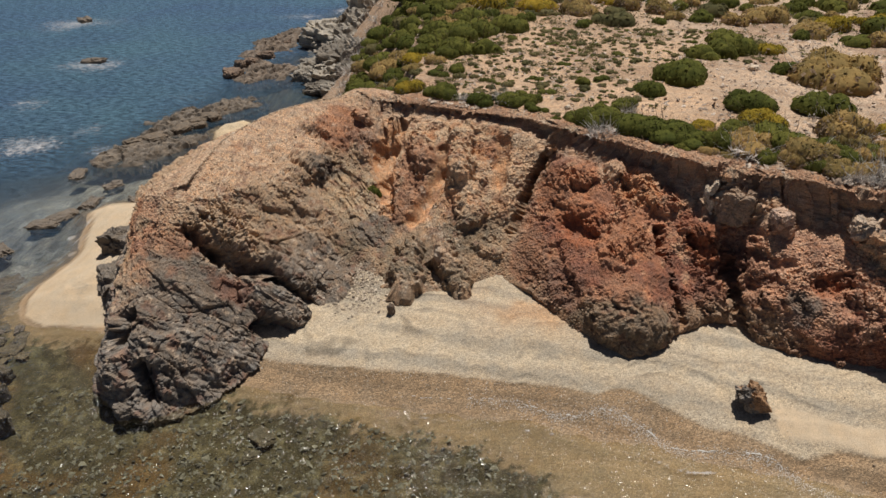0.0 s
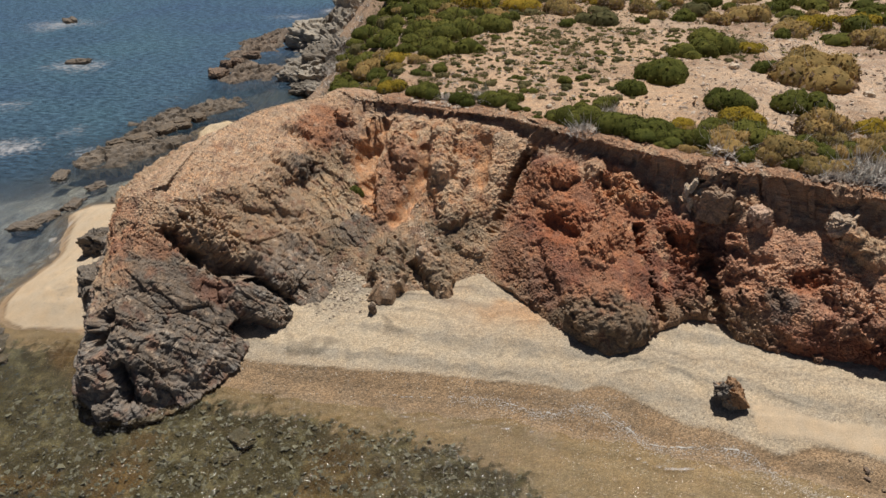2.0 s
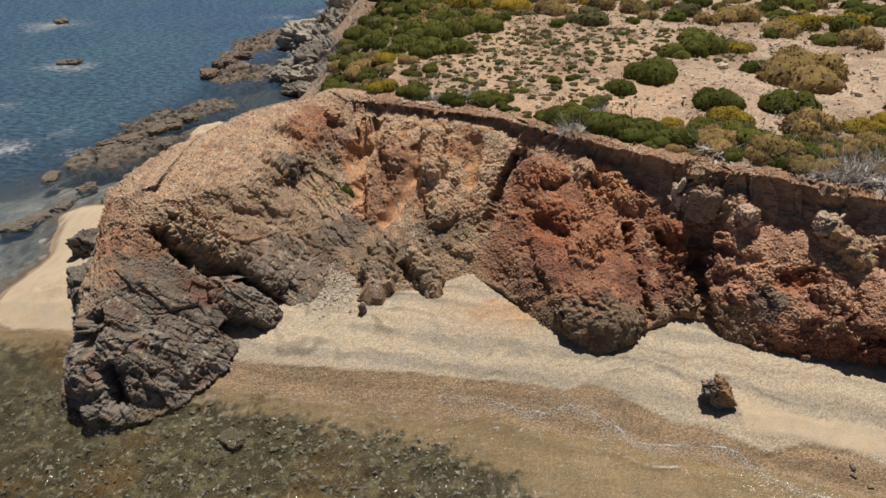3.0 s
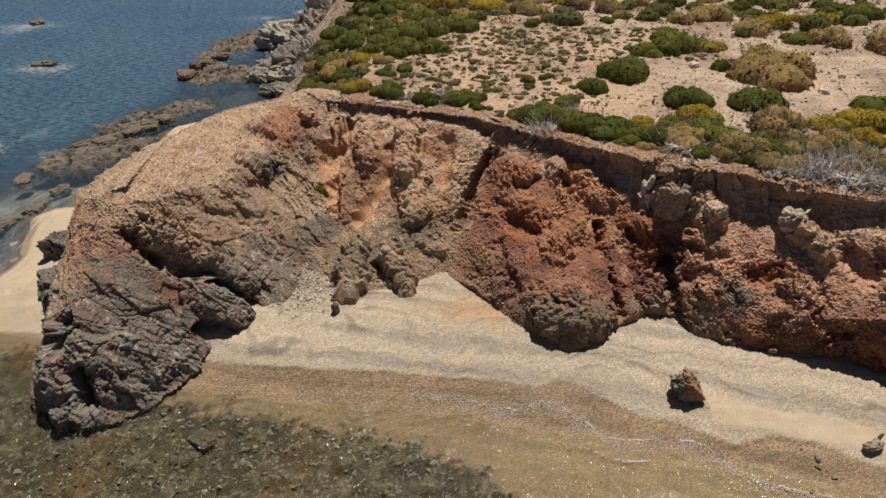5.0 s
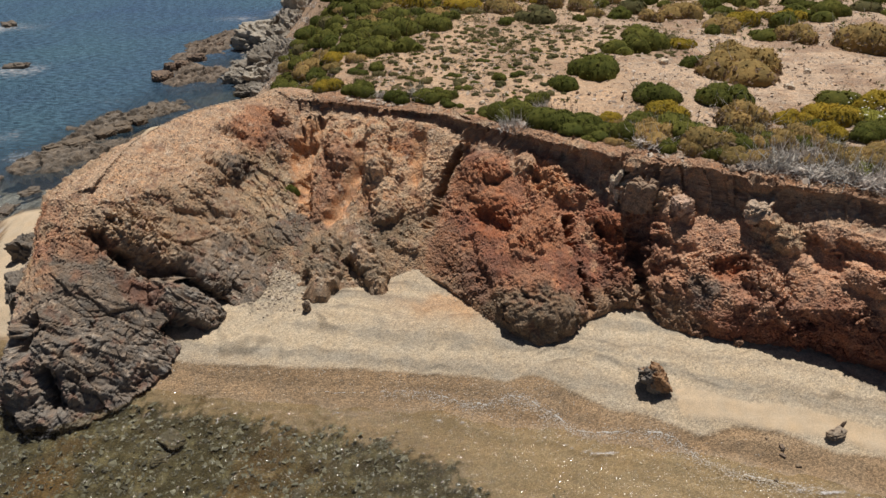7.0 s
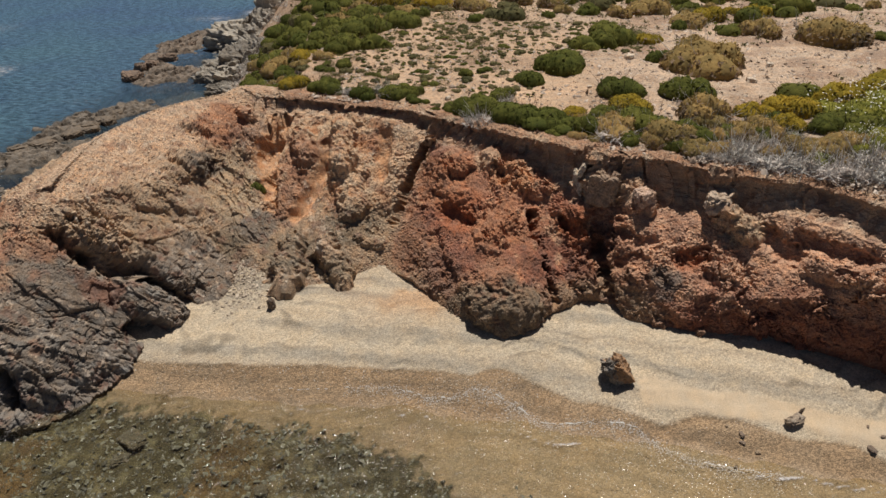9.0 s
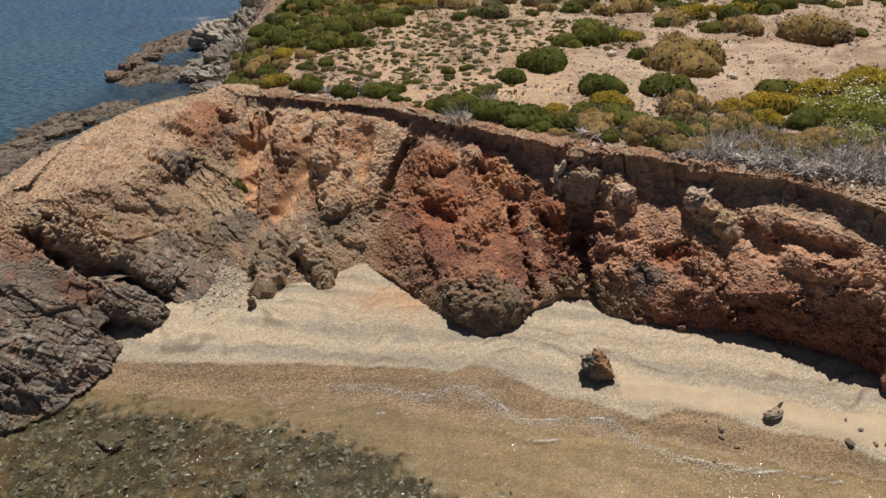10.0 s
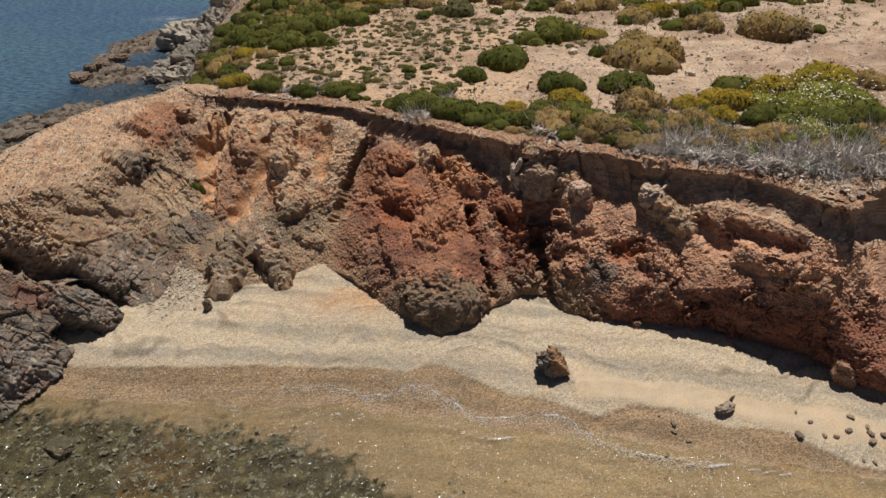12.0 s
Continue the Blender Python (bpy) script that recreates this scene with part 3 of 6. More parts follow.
    for size, deep, seed in ((0.9, 0.09, 6), (2.4, 0.06, 7)):
        one, two, who, lean = cells(q + 0.08 * warp, size, seed)
        d += (1 - 0.8 * slab) * bare * deep * (1.2 * (who - 0.5) + 0.35 * lean - 0.22 * (1 - smooth(0.0, 0.05, two - one))) * (0.35 + 0.65 * smooth(-0.25, 0.25, fbm(p, 0.8, 2, seed=33)))
    d += (0.05 * fbm(p, 1.6, 4, 0.6, seed=29) + 0.02 * fbm(p, 6.0, 3, seed=30)) * scarp
    # the bare slab: long joints down its face, short ones across, and thin leaves of slate
    grain = np.array((0.90, -0.20, -0.38))
    grain /= np.linalg.norm(grain)
    rib = np.cross(grain, np.array((0.0, -0.55, 0.83)))
    plate = np.stack([p @ grain * 0.75, p @ rib * 1.9, 0 * w], -1) + 0.35 * warp
    for size, deep, crack, seed in ((1.25, 0.11, 0.05, 71), (2.9, 0.05, 0.035, 73), (6.5, 0.02, 0.012, 75)):
        one, two, who, lean = cells(plate, size, seed)
        d += slab * (deep * (who - 0.5) + 0.5 * deep * lean - crack * (1 - smooth(0.0, 0.07, two - one)) * smooth(-0.4, 0.1, perlin(p, 1.7, seed + 1)))
    d += slab * 0.035 * fbm(p, 1.6, 3, seed=76)
    # knuckled blocks over the great cleft
    a, b = np.array((-5.35, 13.8, 2.6)), np.array((-3.3, 13.7, 0.95))
    t = np.clip((p - a) @ (b - a) / ((b - a) @ (b - a)), 0, 1)
    near = smooth(0.75, 0.3, np.linalg.norm(p - a - t[:, None] * (b - a), axis=1))
    for size, deep, seed in ((2.3, 0.14, 21), (5.2, 0.06, 22)):
        one, two, who, lean = cells(p + warp, size, seed)
        d += near * (1 - slab) * deep * (0.5 * (who - 0.4) + 0.35 * (0.5 - one) - 0.5 * (1 - smooth(0.0, 0.12, two - one)))
    # crumbs
    d += (1 - 0.75 * slab) * (1 - 0.35 * red) * 0.045 * fbm(p, 4.5, 3, 0.55, seed=14) * (0.45 + 0.55 * broken) * (1 - 0.4 * strata) + (1 - 0.6 * slab) * 0.016 * fbm(p, 19, 2, 0.6, seed=17)
    stones1, _, size1, _ = cells(p, 17.0, 5)
    d += 0.020 * (0.55 - stones1) * (size1 > 0.45) * (0.3 + 0.7 * np.maximum(gravel_top, np.maximum(rim, 0.5 * (1 - strata))))
    fade = smooth(0.0, 0.12, kind) * 0.2 + 0.8
    p = p + n * (d * fade * (1 - 0.9 * smooth(2.6, 2.95, kind) * (1 - np.tile(edge, rows))))[:, None]
    # minerals, with some sun and shade put into the colour in the east
    t1, t2 = fbm(p, 0.7, 4, seed=51), fbm(p, 2.4, 4, seed=55)
    grey, umber = np.array((0.19, 0.16, 0.13)), np.array((0.34, 0.255, 0.175))
    tan, orange, rust, blood = np.array((0.465, 0.345, 0.245)), np.array((0.44, 0.26, 0.15)), np.array((0.345, 0.175, 0.108)), np.array((0.235, 0.11, 0.075))
    c = blend(np.tile(umber, (len(p), 1)), grey, smooth(-0.35, 0.35, t1 + 0.6 * t2 - 0.9 * (p[:, 2] - 1.2)))
    c = blend(c, np.array((0.192, 0.178, 0.16)), smooth(2.0, 1.3, p[:, 2] + 0.5 * t1) * smooth(-2.8, -3.6, p[:, 0]) * 0.85)
    c = blend(c, tan, gravel_top * 0.95)
    iron = np.exp(-(((p[:, 0] + 6.7) / 0.5) ** 2 + ((p[:, 1] - 13.9) / 1.3) ** 2 + ((p[:, 2] - 2.3) / 0.6) ** 2))
    c = blend(c, rust * 1.1, np.clip(iron * 1.2 * (0.6 + t2), 0, 0.8))
    mid = (1 - strata) * (1 - red)
    c = blend(c, blend(np.tile(orange, (len(p), 1)), tan * (0.95, 0.97, 0.95), smooth(-0.2, 0.3, t2 + 0.3 * d / 0.1)), mid * smooth(1.5, 2.5, p[:, 2] + 0.5 * t1))
    c = blend(c, umber * 0.95, mid * (1 - smooth(1.2, 2.3, p[:, 2] + 0.5 * t1)) * 0.8)
    c = blend(c, blend(blend(np.tile(rust, (len(p), 1)), blood, smooth(-0.1, 0.5, t1 - 0.2 * t2)), tan * (0.95, 0.8, 0.72), smooth(0.0, 0.6, t2 - 0.1 + 0.25 * (p[:, 2] - 2.4) + 0.10 * (p[:, 0] - 5.5))), red)
    # sunlit look of the upper eastern face, put into its colour
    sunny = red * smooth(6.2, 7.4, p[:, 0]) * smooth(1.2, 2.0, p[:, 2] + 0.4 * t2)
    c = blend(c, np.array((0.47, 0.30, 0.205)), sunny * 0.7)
    # umber foot; east of it a darker plum paints in the shade there
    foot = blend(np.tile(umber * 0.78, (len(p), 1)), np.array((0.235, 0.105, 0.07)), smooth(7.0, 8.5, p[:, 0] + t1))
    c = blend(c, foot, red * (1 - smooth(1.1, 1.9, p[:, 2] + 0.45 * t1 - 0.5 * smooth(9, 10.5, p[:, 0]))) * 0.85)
    c = blend(c, np.array((0.385, 0.29, 0.21)), scarp * 0.8)
    c = blend(c, np.array((0.46, 0.36, 0.265)), scarp * smooth(5.0, 6.0, p[:, 0]) * smooth(0.0, 0.08, d) * 0.75)
    c = blend(c, blend(np.tile(np.array((0.33, 0.215, 0.145)), (len(p), 1)), tan * 0.8, smooth(0.0, 0.5, t2 + t1)), rim * np.tile(east, rows))
    for x, y, z, reach, key in STAINS_WEST + STAINS_MIDDLE + STAINS_EAST:
        off = np.linalg.norm(p - (x, y, z), axis=1) / reach + 0.40 * t2 + 0.30 * t1
        c = blend(c, np.array(MINERAL[key]), smooth(1.3, 0.75, off) * 0.8 * (1 - rim) * (1 - 0.7 * scarp))
    c = blend(c, np.array((0.46, 0.285, 0.165)), np.clip(1.6 * washed * (0.8 + 0.6 * t2), 0, 0.9))
    fleck = smooth(0.30, 0.55, fbm(p, 5.5, 3, 0.6, seed=58)) * smooth(-0.1, 0.3, t1 - 0.3 * t2)
    c = blend(c, np.array(MINERAL["chalk"]), fleck * 0.5 * (1 - red) * (1 - scarp))
    c = blend(c, np.array(MINERAL["plum"]), smooth(0.25, 0.5, fbm(p, 2.9, 4, 0.6, seed=59)) * 0.5 * (1 - rim))
    stony = np.clip(0.25 + 0.75 * np.maximum(gravel_top, rim) + 0.35 * (1 - strata) + 0.3 * t2, 0, 1) * (1 - 0.5 * scarp) * (1 - 0.7 * washed)
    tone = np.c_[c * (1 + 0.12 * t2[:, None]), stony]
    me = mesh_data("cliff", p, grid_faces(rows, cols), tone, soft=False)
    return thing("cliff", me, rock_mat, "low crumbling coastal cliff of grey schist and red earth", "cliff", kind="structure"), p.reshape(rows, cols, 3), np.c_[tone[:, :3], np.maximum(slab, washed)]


_, cliff_points, cliff_tone = build_cliff()


# ---- shore and seabed: one sheet from the cliff's foot out under the sea ----
def axis(fine0, fine1, step, far0, far1, grow=1.12):
    mid = list(np.arange(fine0, fine1, step))
    s, v, right = step, fine1, []
    while v < far1:
        right.append(v)
        s *= grow
        v += s
    s, v, left = step * grow, fine0 - step * grow, []
    while v > far0:
        left.append(v)
        s *= grow
        v -= s
    return np.array([far0] + left[::-1] + mid + right + [far1])


def strand(x, s, wave):
    """Low steps left by the waves: 0 at the foot of one, rising to 1 at the next."""
    f = s * 1.75 + 0.9 * wave + 0.16 * np.sin(x * 0.9 + 1.0) + 0.35
    return f - np.floor(f)


# where the wet strip ends above, and where the stony bed begins below, along the shore
WET_X, WET_S = (-9, -7.7, -7.5, -4, -1.5, 2.2, 3.15, 3.8, 4.6, 5.1, 5.9, 6.8, 7.5, 8.3, 9.2, 10.2, 11.2, 13), (0.38, 0.38, 0.8, 0.9, 0.99, 1.1, 1.1, 1.35, 1.02, 0.88, 0.85, 0.6, 0.92, 1.0, 0.8, 0.85, 0.4, 0.4)
BED_X, BED_S = (-9, -3, -1.4, 0.8, 2.16, 2.64, 4, 9), (-0.02, -0.1, -0.28, -0.5, -1.06, -1.46, -2.6, -5)


def beach_height(x, y):
    away = shore_distance(x, y)
    p = np.stack([x, y, 0 * x], -1).reshape(-1, 3)
    wave = (fbm(p, 0.5, 3, seed=61)).reshape(x.shape)
    s = away + 0.18 * wave
    z = np.interp(s, [-400, -60, -14, -5, -2, -0.6, 0, 0.22, 0.45, 0.85, 1.0, 1.5, 2.2, 3.3, 6], [-30, -9, -3.0, -0.95, -0.42, -0.14, -0.035, 0, 0.07, 0.24, 0.31, 0.45, 0.62, 0.78, 1.1])
    f = strand(x, s, wave)
    z += (0.022 * (f - 0.5) * smooth(1.0, 1.3, s) * smooth(3.6, 2.8, s) + 0.012 * fbm(p, 2.6, 3, seed=63).reshape(x.shape))
    edge = np.interp(x, BED_X, BED_S) + 0.12 * wave + 0.22 * fbm(p, 1.3, 3, seed=64).reshape(x.shape) + 0.45 * fbm(p, 5.5, 3, seed=65).reshape(x.shape)
    bed = smooth(edge + 0.12, edge - 0.32, away)
    one, two, who, lean = cells(p, 3.1, 7)
    lump = (np.clip(0.62 - one, 0, 1) * 0.22 * (who > 0.45)).reshape(x.shape)
    z += bed * (lump * smooth(4.5, 6.4, y) + 0.10 * fbm(p, 0.9, 4, seed=67).reshape(x.shape))
    z += 0.14 * np.exp(-((x + 2.0) / 0.8) ** 2 - ((y - 14.5) / 0.7) ** 2) + 0.12 * np.exp(-((x - 1.4) / 0.6) ** 2 - ((y - 14.15) / 0.4) ** 2)
    z = np.where(away < -0.5, np.minimum(z, -0.05 + 0.05 * np.maximum(away, -3)), z)
    return z, s, bed, wave


def build_beach():
    xs, ys = axis(-12.5, 13.2, 0.058, -700, 700, 1.14), axis(6.6, 14.6, 0.055, -300, 1500, 1.07)
    x, y = np.meshgrid(xs, ys)
    z, s, bed, wave = beach_height(x, y)
    p = np.stack([x, y, z], -1).reshape(-1, 3)
    s, bed = s.ravel(), bed.ravel()
    near = smooth(4.5, 6.4, p[:, 1]) * smooth(-17, -13, p[:, 0]) * smooth(18, 14, p[:, 0])
    t1, t2 = fbm(p, 0.8, 4, seed=71) * (0.3 + 0.7 * near), fbm(p, 3.1, 4, seed=75) * near
    dry, pale, wet, under = np.array((0.415, 0.345, 0.255)), np.array((0.475, 0.395, 0.288)), np.array((0.275, 0.195, 0.12)), np.array((0.25, 0.192, 0.13))
    c = np.tile(dry, (len(p), 1))
    band = fbm(np.c_[p[:, 0] * 0.14, s * 3.0, 0 * s], 1.0, 4, seed=73)
    c = blend(c, pale, smooth(-0.2, 0.4, band))
    c = blend(c, np.array((0.33, 0.285, 0.22)), smooth(0.0, 0.5, fbm(np.c_[p[:, 0] * 0.16, s * 2.7, 0 * s], 1.0, 4, seed=77) + 0.4 * t2) * smooth(0.95, 1.3, s))
    f = strand(p[:, 0], s, wave.ravel())
    step = smooth(0.74, 0.84, f) * (1 - smooth(0.92, 1.0, f)) * smooth(0.95, 1.2, s)
    c = c * (1 + 0.10 * (f - 0.5) * smooth(0.95, 1.2, s) - 0.45 * step * (0.4 + 0.6 * smooth(-0.2, 0.3, t1)))[:, None]
    lane = 1.22 - 0.05 * (p[:, 0] - 9)
    sandy = np.exp(-(((s - lane) / 0.36) ** 2)) * smooth(6.4, 7.2, p[:, 0] + 0.4 * t1)
    sandy = smooth(0.42, 0.62, sandy + 0.22 * t1)
    cove = smooth(-7.6, -8.3, p[:, 0]) * smooth(-0.1, 0.12, np.maximum(s, p[:, 2] * 8))
    c = blend(c, np.array((0.50, 0.395, 0.275)), np.maximum(sandy, cove * 0.8))
    rusty = np.exp(-(((p[:, 0] - 2.0) / 1.2) ** 2 + ((s - 3.1) / 0.5) ** 2))
    c = blend(c, np.array((0.47, 0.28, 0.15)), np.clip(rusty * (0.6 + t1), 0, 0.6))
    line = np.interp(p[:, 0], WET_X, WET_S) + 0.05 * perlin(p, 0.9, 79) + 0.03 * t2 + 0.1 * wave.ravel()
    c = blend(c, wet * (1 + 0.25 * band[:, None]), smooth(line + 0.03, line - 0.03, s))
    c = blend(c, blend(np.tile(under, (len(p), 1)), np.array((0.33, 0.255, 0.175)), smooth(0.5, 7, p[:, 0])), smooth(0.4, 0.05, s) * smooth(0.1, 0.02, p[:, 2]))
    ripple = fbm(np.c_[p[:, 0] * 0.5, s * 5.0, 0 * s], 1.0, 4, seed=74)
    c = c * (1 + 0.22 * ripple * smooth(line, line - 0.1, s) * smooth(-2.5, -1, s))[:, None]
    rim_line = np.exp(-(((s - line + 0.03) / 0.03) ** 2)) + 0.6 * np.exp(-(((s - line + 0.30 + 0.06 * t1) / 0.05) ** 2))
    c = c * (1 - 0.35 * rim_line * smooth(-0.5, 0.3, t1))[:, None]
    stone = blend(blend(np.tile(np.array((0.13, 0.12, 0.075)), (len(p), 1)), np.array((0.27, 0.26, 0.18)), smooth(-0.1, 0.6, t2)), np.array((0.30, 0.185, 0.08)), smooth(-0.1, 0.5, fbm(p, 0.5, 3, seed=78)) * smooth(0.5, -3, p[:, 0]) * 0.6)
    stone = blend(stone, np.array((0.50, 0.50, 0.49)) * (1 + 0.6 * t2[:, None]), smooth(-8.0, -10.5, p[:, 0]) * smooth(13, 16, p[:, 1]) * 0.85)
    edge_dark = np.exp(-(((s - np.interp(p[:, 0], BED_X, BED_S) + 0.35) / 0.4) ** 2))
    grey_bed = smooth(-8.5, -11, p[:, 0])[:, None]
    c = blend(c, stone * (np.array((0.55, 0.51, 0.45)) + grey_bed * (0.11, 0.17, 0.27)) * (1 - 0.2 * edge_dark)[:, None], bed)
    stony = np.clip(0.65 - 0.55 * np.maximum(sandy, cove) + 0.2 * bed - 0.1 * smooth(0.35, 0.0, s) * (1 - bed), 0.08, 1)
    stony = np.clip(stony + 0.35 * smooth(line + 0.05, line - 0.05, s) * smooth(0.15, 0.4, s), 0, 1)
    me = mesh_data("ground", p, grid_faces(len(ys), len(xs)), np.c_[c * (1 + 0.08 * t2[:, None]), stony])
    return thing("ground", me, beach_mat, "pale pebble beach with a wet brown swash strip, running out under shallow water", "beach", kind="structure")


build_beach()


# ---- a scrap of sand between the ledges behind the headland ----
def build_sand_bank():
    xs, ys = np.arange(-10.6, -6.6, 0.06), np.arange(24.2, 29.2, 0.06)
    x, y = np.meshgrid(xs, ys)
    p = np.stack([x, y, 0 * x], -1).reshape(-1, 3)
    lump = 0.05 * fbm(p, 1.2, 3, seed=66)
    p[:, 2] = 0.26 + 2 * lump - 0.42 * np.hypot((x.ravel() + 8.5) / 1.25, (y.ravel() - 26.7) / 1.7) ** 1.5 + lump
    p[:, 2] = np.maximum(p[:, 2], -0.4)
    tone = np.c_[blend(np.tile(np.array((0.27, 0.20, 0.12)), (len(p), 1)), np.array((0.50, 0.40, 0.27)), smooth(0.02, 0.10, p[:, 2])), np.full(len(p), 0.15)]
    return thing("sand", mesh_data("sand", p, grid_faces(len(ys), len(xs)), tone), beach_mat, "small pale sand patch between dark ledges", "beach", kind="structure")


build_sand_bank()


# ---- sea ----
def water_material():
    m = bpy.data.materials.new("sea water")
    m.use_nodes = True
    t = m.node_tree
    t.nodes.remove(t.nodes["Principled BSDF"])
    tone = t.nodes.new("ShaderNodeVertexColor")
    tone.layer_name = "tone"
    split = t.nodes.new("ShaderNodeSeparateColor")
    t.links.new(tone.outputs["Color"], split.inputs[0])
    deep, foam = split.outputs[0], split.outputs[1]
    at = t.nodes.new("ShaderNodeTexCoord").outputs["Object"]
    big = node(t, "ShaderNodeTexNoise", Scale=2.6, Detail=9.0, Roughness=0.78)
    small = node(t, "ShaderNodeTexNoise", Scale=5.5, Detail=3.0, Roughness=0.55)
    tint = node(t, "ShaderNodeTexNoise", Scale=0.09, Detail=4.0, Roughness=0.6)
    spray = node(t, "ShaderNodeTexNoise", Scale=4.0, Detail=9.0, Roughness=0.8)
    stretch = t.nodes.new("ShaderNodeMapping")
    stretch.inputs["Scale"].default_value, stretch.inputs["Rotation"].default_value = (1.0, 2.1, 1.0), (0, 0, radians(18))
    t.links.new(at, stretch.inputs["Vector"])
    wire(t, stretch, "Vector", big, "Vector")
    for n in (small, tint, spray):
        t.links.new(at, n.inputs["Vector"])
    height = maths(t, "ADD", maths(t, "MULTIPLY", maths(t, "MULTIPLY", big.outputs["Fac"], 2.6), deep), maths(t, "MULTIPLY", small.outputs["Fac"], 0.55))
    bump = node(t, "ShaderNodeBump", Strength=0.9, Distance=0.22)
    t.links.new(height, bump.inputs["Height"])
    clear = node(t, "ShaderNodeBsdfTransparent", Color=(0.88, 0.87, 0.79, 1))
    body = t.nodes.new("ShaderNodeBsdfDiffuse")
    hue = mixed(t, ramp(t, tint.outputs["Fac"], 0.35, 0.65), (0.088, 0.16, 0.272), (0.108, 0.212, 0.285))
    # light and dark sides of the ripples painted into the body colour
    t.links.new(mixed(t, 1.0, hue, mixed(t, ramp(t, big.outputs["Fac"], 0.38, 0.62), (0.22, 0.28, 0.35), (2.05, 1.92, 1.82)), "MULTIPLY"), body.inputs["Color"])
    gloss = node(t, "ShaderNodeBsdfGlossy", Roughness=0.09)
    fres = node(t, "ShaderNodeFresnel", IOR=1.33)
    white = node(t, "ShaderNodeBsdfDiffuse", Color=(0.52, 0.49, 0.47, 1))
    for n in (gloss, fres, body):
        wire(t, bump, "Normal", n, "Normal")
    one, two, three = (t.nodes.new("ShaderNodeMixShader") for _ in range(3))
    t.links.new(deep, one.inputs[0])
    wire(t, clear, 0, one, 1)
    wire(t, body, 0, one, 2)
    t.links.new(fres.outputs[0], two.inputs[0])
    wire(t, one, 0, two, 1)
    wire(t, gloss, 0, two, 2)
    t.links.new(maths(t, "MULTIPLY", 0.8, maths(t, "MULTIPLY", ramp(t, maths(t, "ADD", spray.outputs["Fac"], maths(t, "MULTIPLY", foam, 0.5)), 0.74, 0.98), ramp(t, foam, 0.0, 0.4))), three.inputs[0])
    wire(t, two, 0, three, 1)
    wire(t, white, 0, three, 2)
    wire(t, three, 0, t.nodes["Material Output"], "Surface")
    return m


FOAM_SPOTS = [(-24.2, 47.0, 4.6, 0.58), (-18.9, 36.6, 3.1, 0.6), (-16.4, 25.0, 2.1, 0.7), (-19.3, 29.8, 1.9, 0.62), (-14.8, 26.9, 1.1, 0.55), (-9.6, 49.0, 3.0, 0.5), (-6.5, 50.9, 1.6, 0.8), (-11.9, 31.0, 1.7, 0.62), (-12.1, 35.7, 1.2, 0.6), (-12.8, 21.9, 0.8, 0.5), (-13.4, 24.6, 1.2, 0.5), (-7.2, 33.0, 0.9, 0.5), (-6.2, 10.1, 0.5, 0.35)]


def build_sea():
    xs, ys = axis(-14, 13.2, 0.12, -2500, 2500, 1.08), axis(6.5, 13.6, 0.09, -800, 4000, 1.06)
    x, y = np.meshgrid(xs, ys)
    _, s, _, _ = beach_height(x, y)
    p = np.stack([x, y, 0 * x], -1).reshape(-1, 3)
    near = (smooth(-14, -12.5, x) * smooth(13.2, 12, x) * smooth(6.5, 7.5, y) * smooth(13.6, 12.6, y)).ravel()
    p[:, 2] = near * (0.012 * fbm(p, 1.6, 3, seed=81) + 0.006 * perlin(p, 5.0, 83))
    away = shore_distance(x, y).ravel()
    west = smooth(-8.0, -11.0, p[:, 0])
    deep = smooth(19.0, 35.0, p[:, 1] - 0.9 * (p[:, 0] + 11) + 3.0 * fbm(p, 0.25, 3, seed=85)) * smooth(-0.2, 3.5, -away) + smooth(8, 30, -away)
    deep = np.clip(np.maximum(deep, 0.24 * west * smooth(12, 20, p[:, 1])), 0, 1)
    a, b = np.array((-11.6, 21.0)), np.array((-7.6, 36.5))
    along = np.clip(((p[:, :2] - a) @ (b - a)) / ((b - a) @ (b - a)), 0, 1)
    pool = np.linalg.norm(p[:, :2] - a - along[:, None] * (b - a), axis=1) + 0.6 * perlin(p, 0.6, 86)
    deep = deep * (1 - 0.5 * smooth(3.6, 1.4, pool))
    deep = np.maximum(deep, 0.3 * smooth(26.5, 29, p[:, 1]) * smooth(-0.1, 1.0, -away))
    foam = np.zeros(len(p))
    foam_lump = fbm(p, 0.45, 3, seed=88)
    for fx, fy, r, k in FOAM_SPOTS:
        foam = np.maximum(foam, k * (1 + 0.5 * foam_lump) * np.exp(-(((p[:, 0] - fx) / r) ** 2 + ((p[:, 1] - fy) / (0.8 * r)) ** 2)))
    edge = 0.12 - 0.45 * np.abs(perlin(np.c_[p[:, 0], 0 * p[:, :2]], 0.5, 87)) + 0.03 * perlin(p, 2.5, 98)
    swash = np.exp(-(((s.ravel() - edge) / (0.04 + 0.03 * smooth(-0.3, 0.5, perlin(p, 1.7, 90)))) ** 2)) * smooth(-0.6, -0.1, perlin(p, 0.9, 89) + 0.03 * p[:, 0])
    foam = np.maximum(foam, (0.66 + 0.35 * perlin(p, 0.7, 82)) * swash * smooth(-5.0, -3.5, p[:, 0]))
    me = mesh_data("water", p, grid_faces(len(ys), len(xs)), np.c_[deep, foam, near, np.ones(len(p))])
    return thing("water", me, water_material(), "blue rippled sea, clear and shallow over stones near shore", "sea", kind="structure")


build_sea()


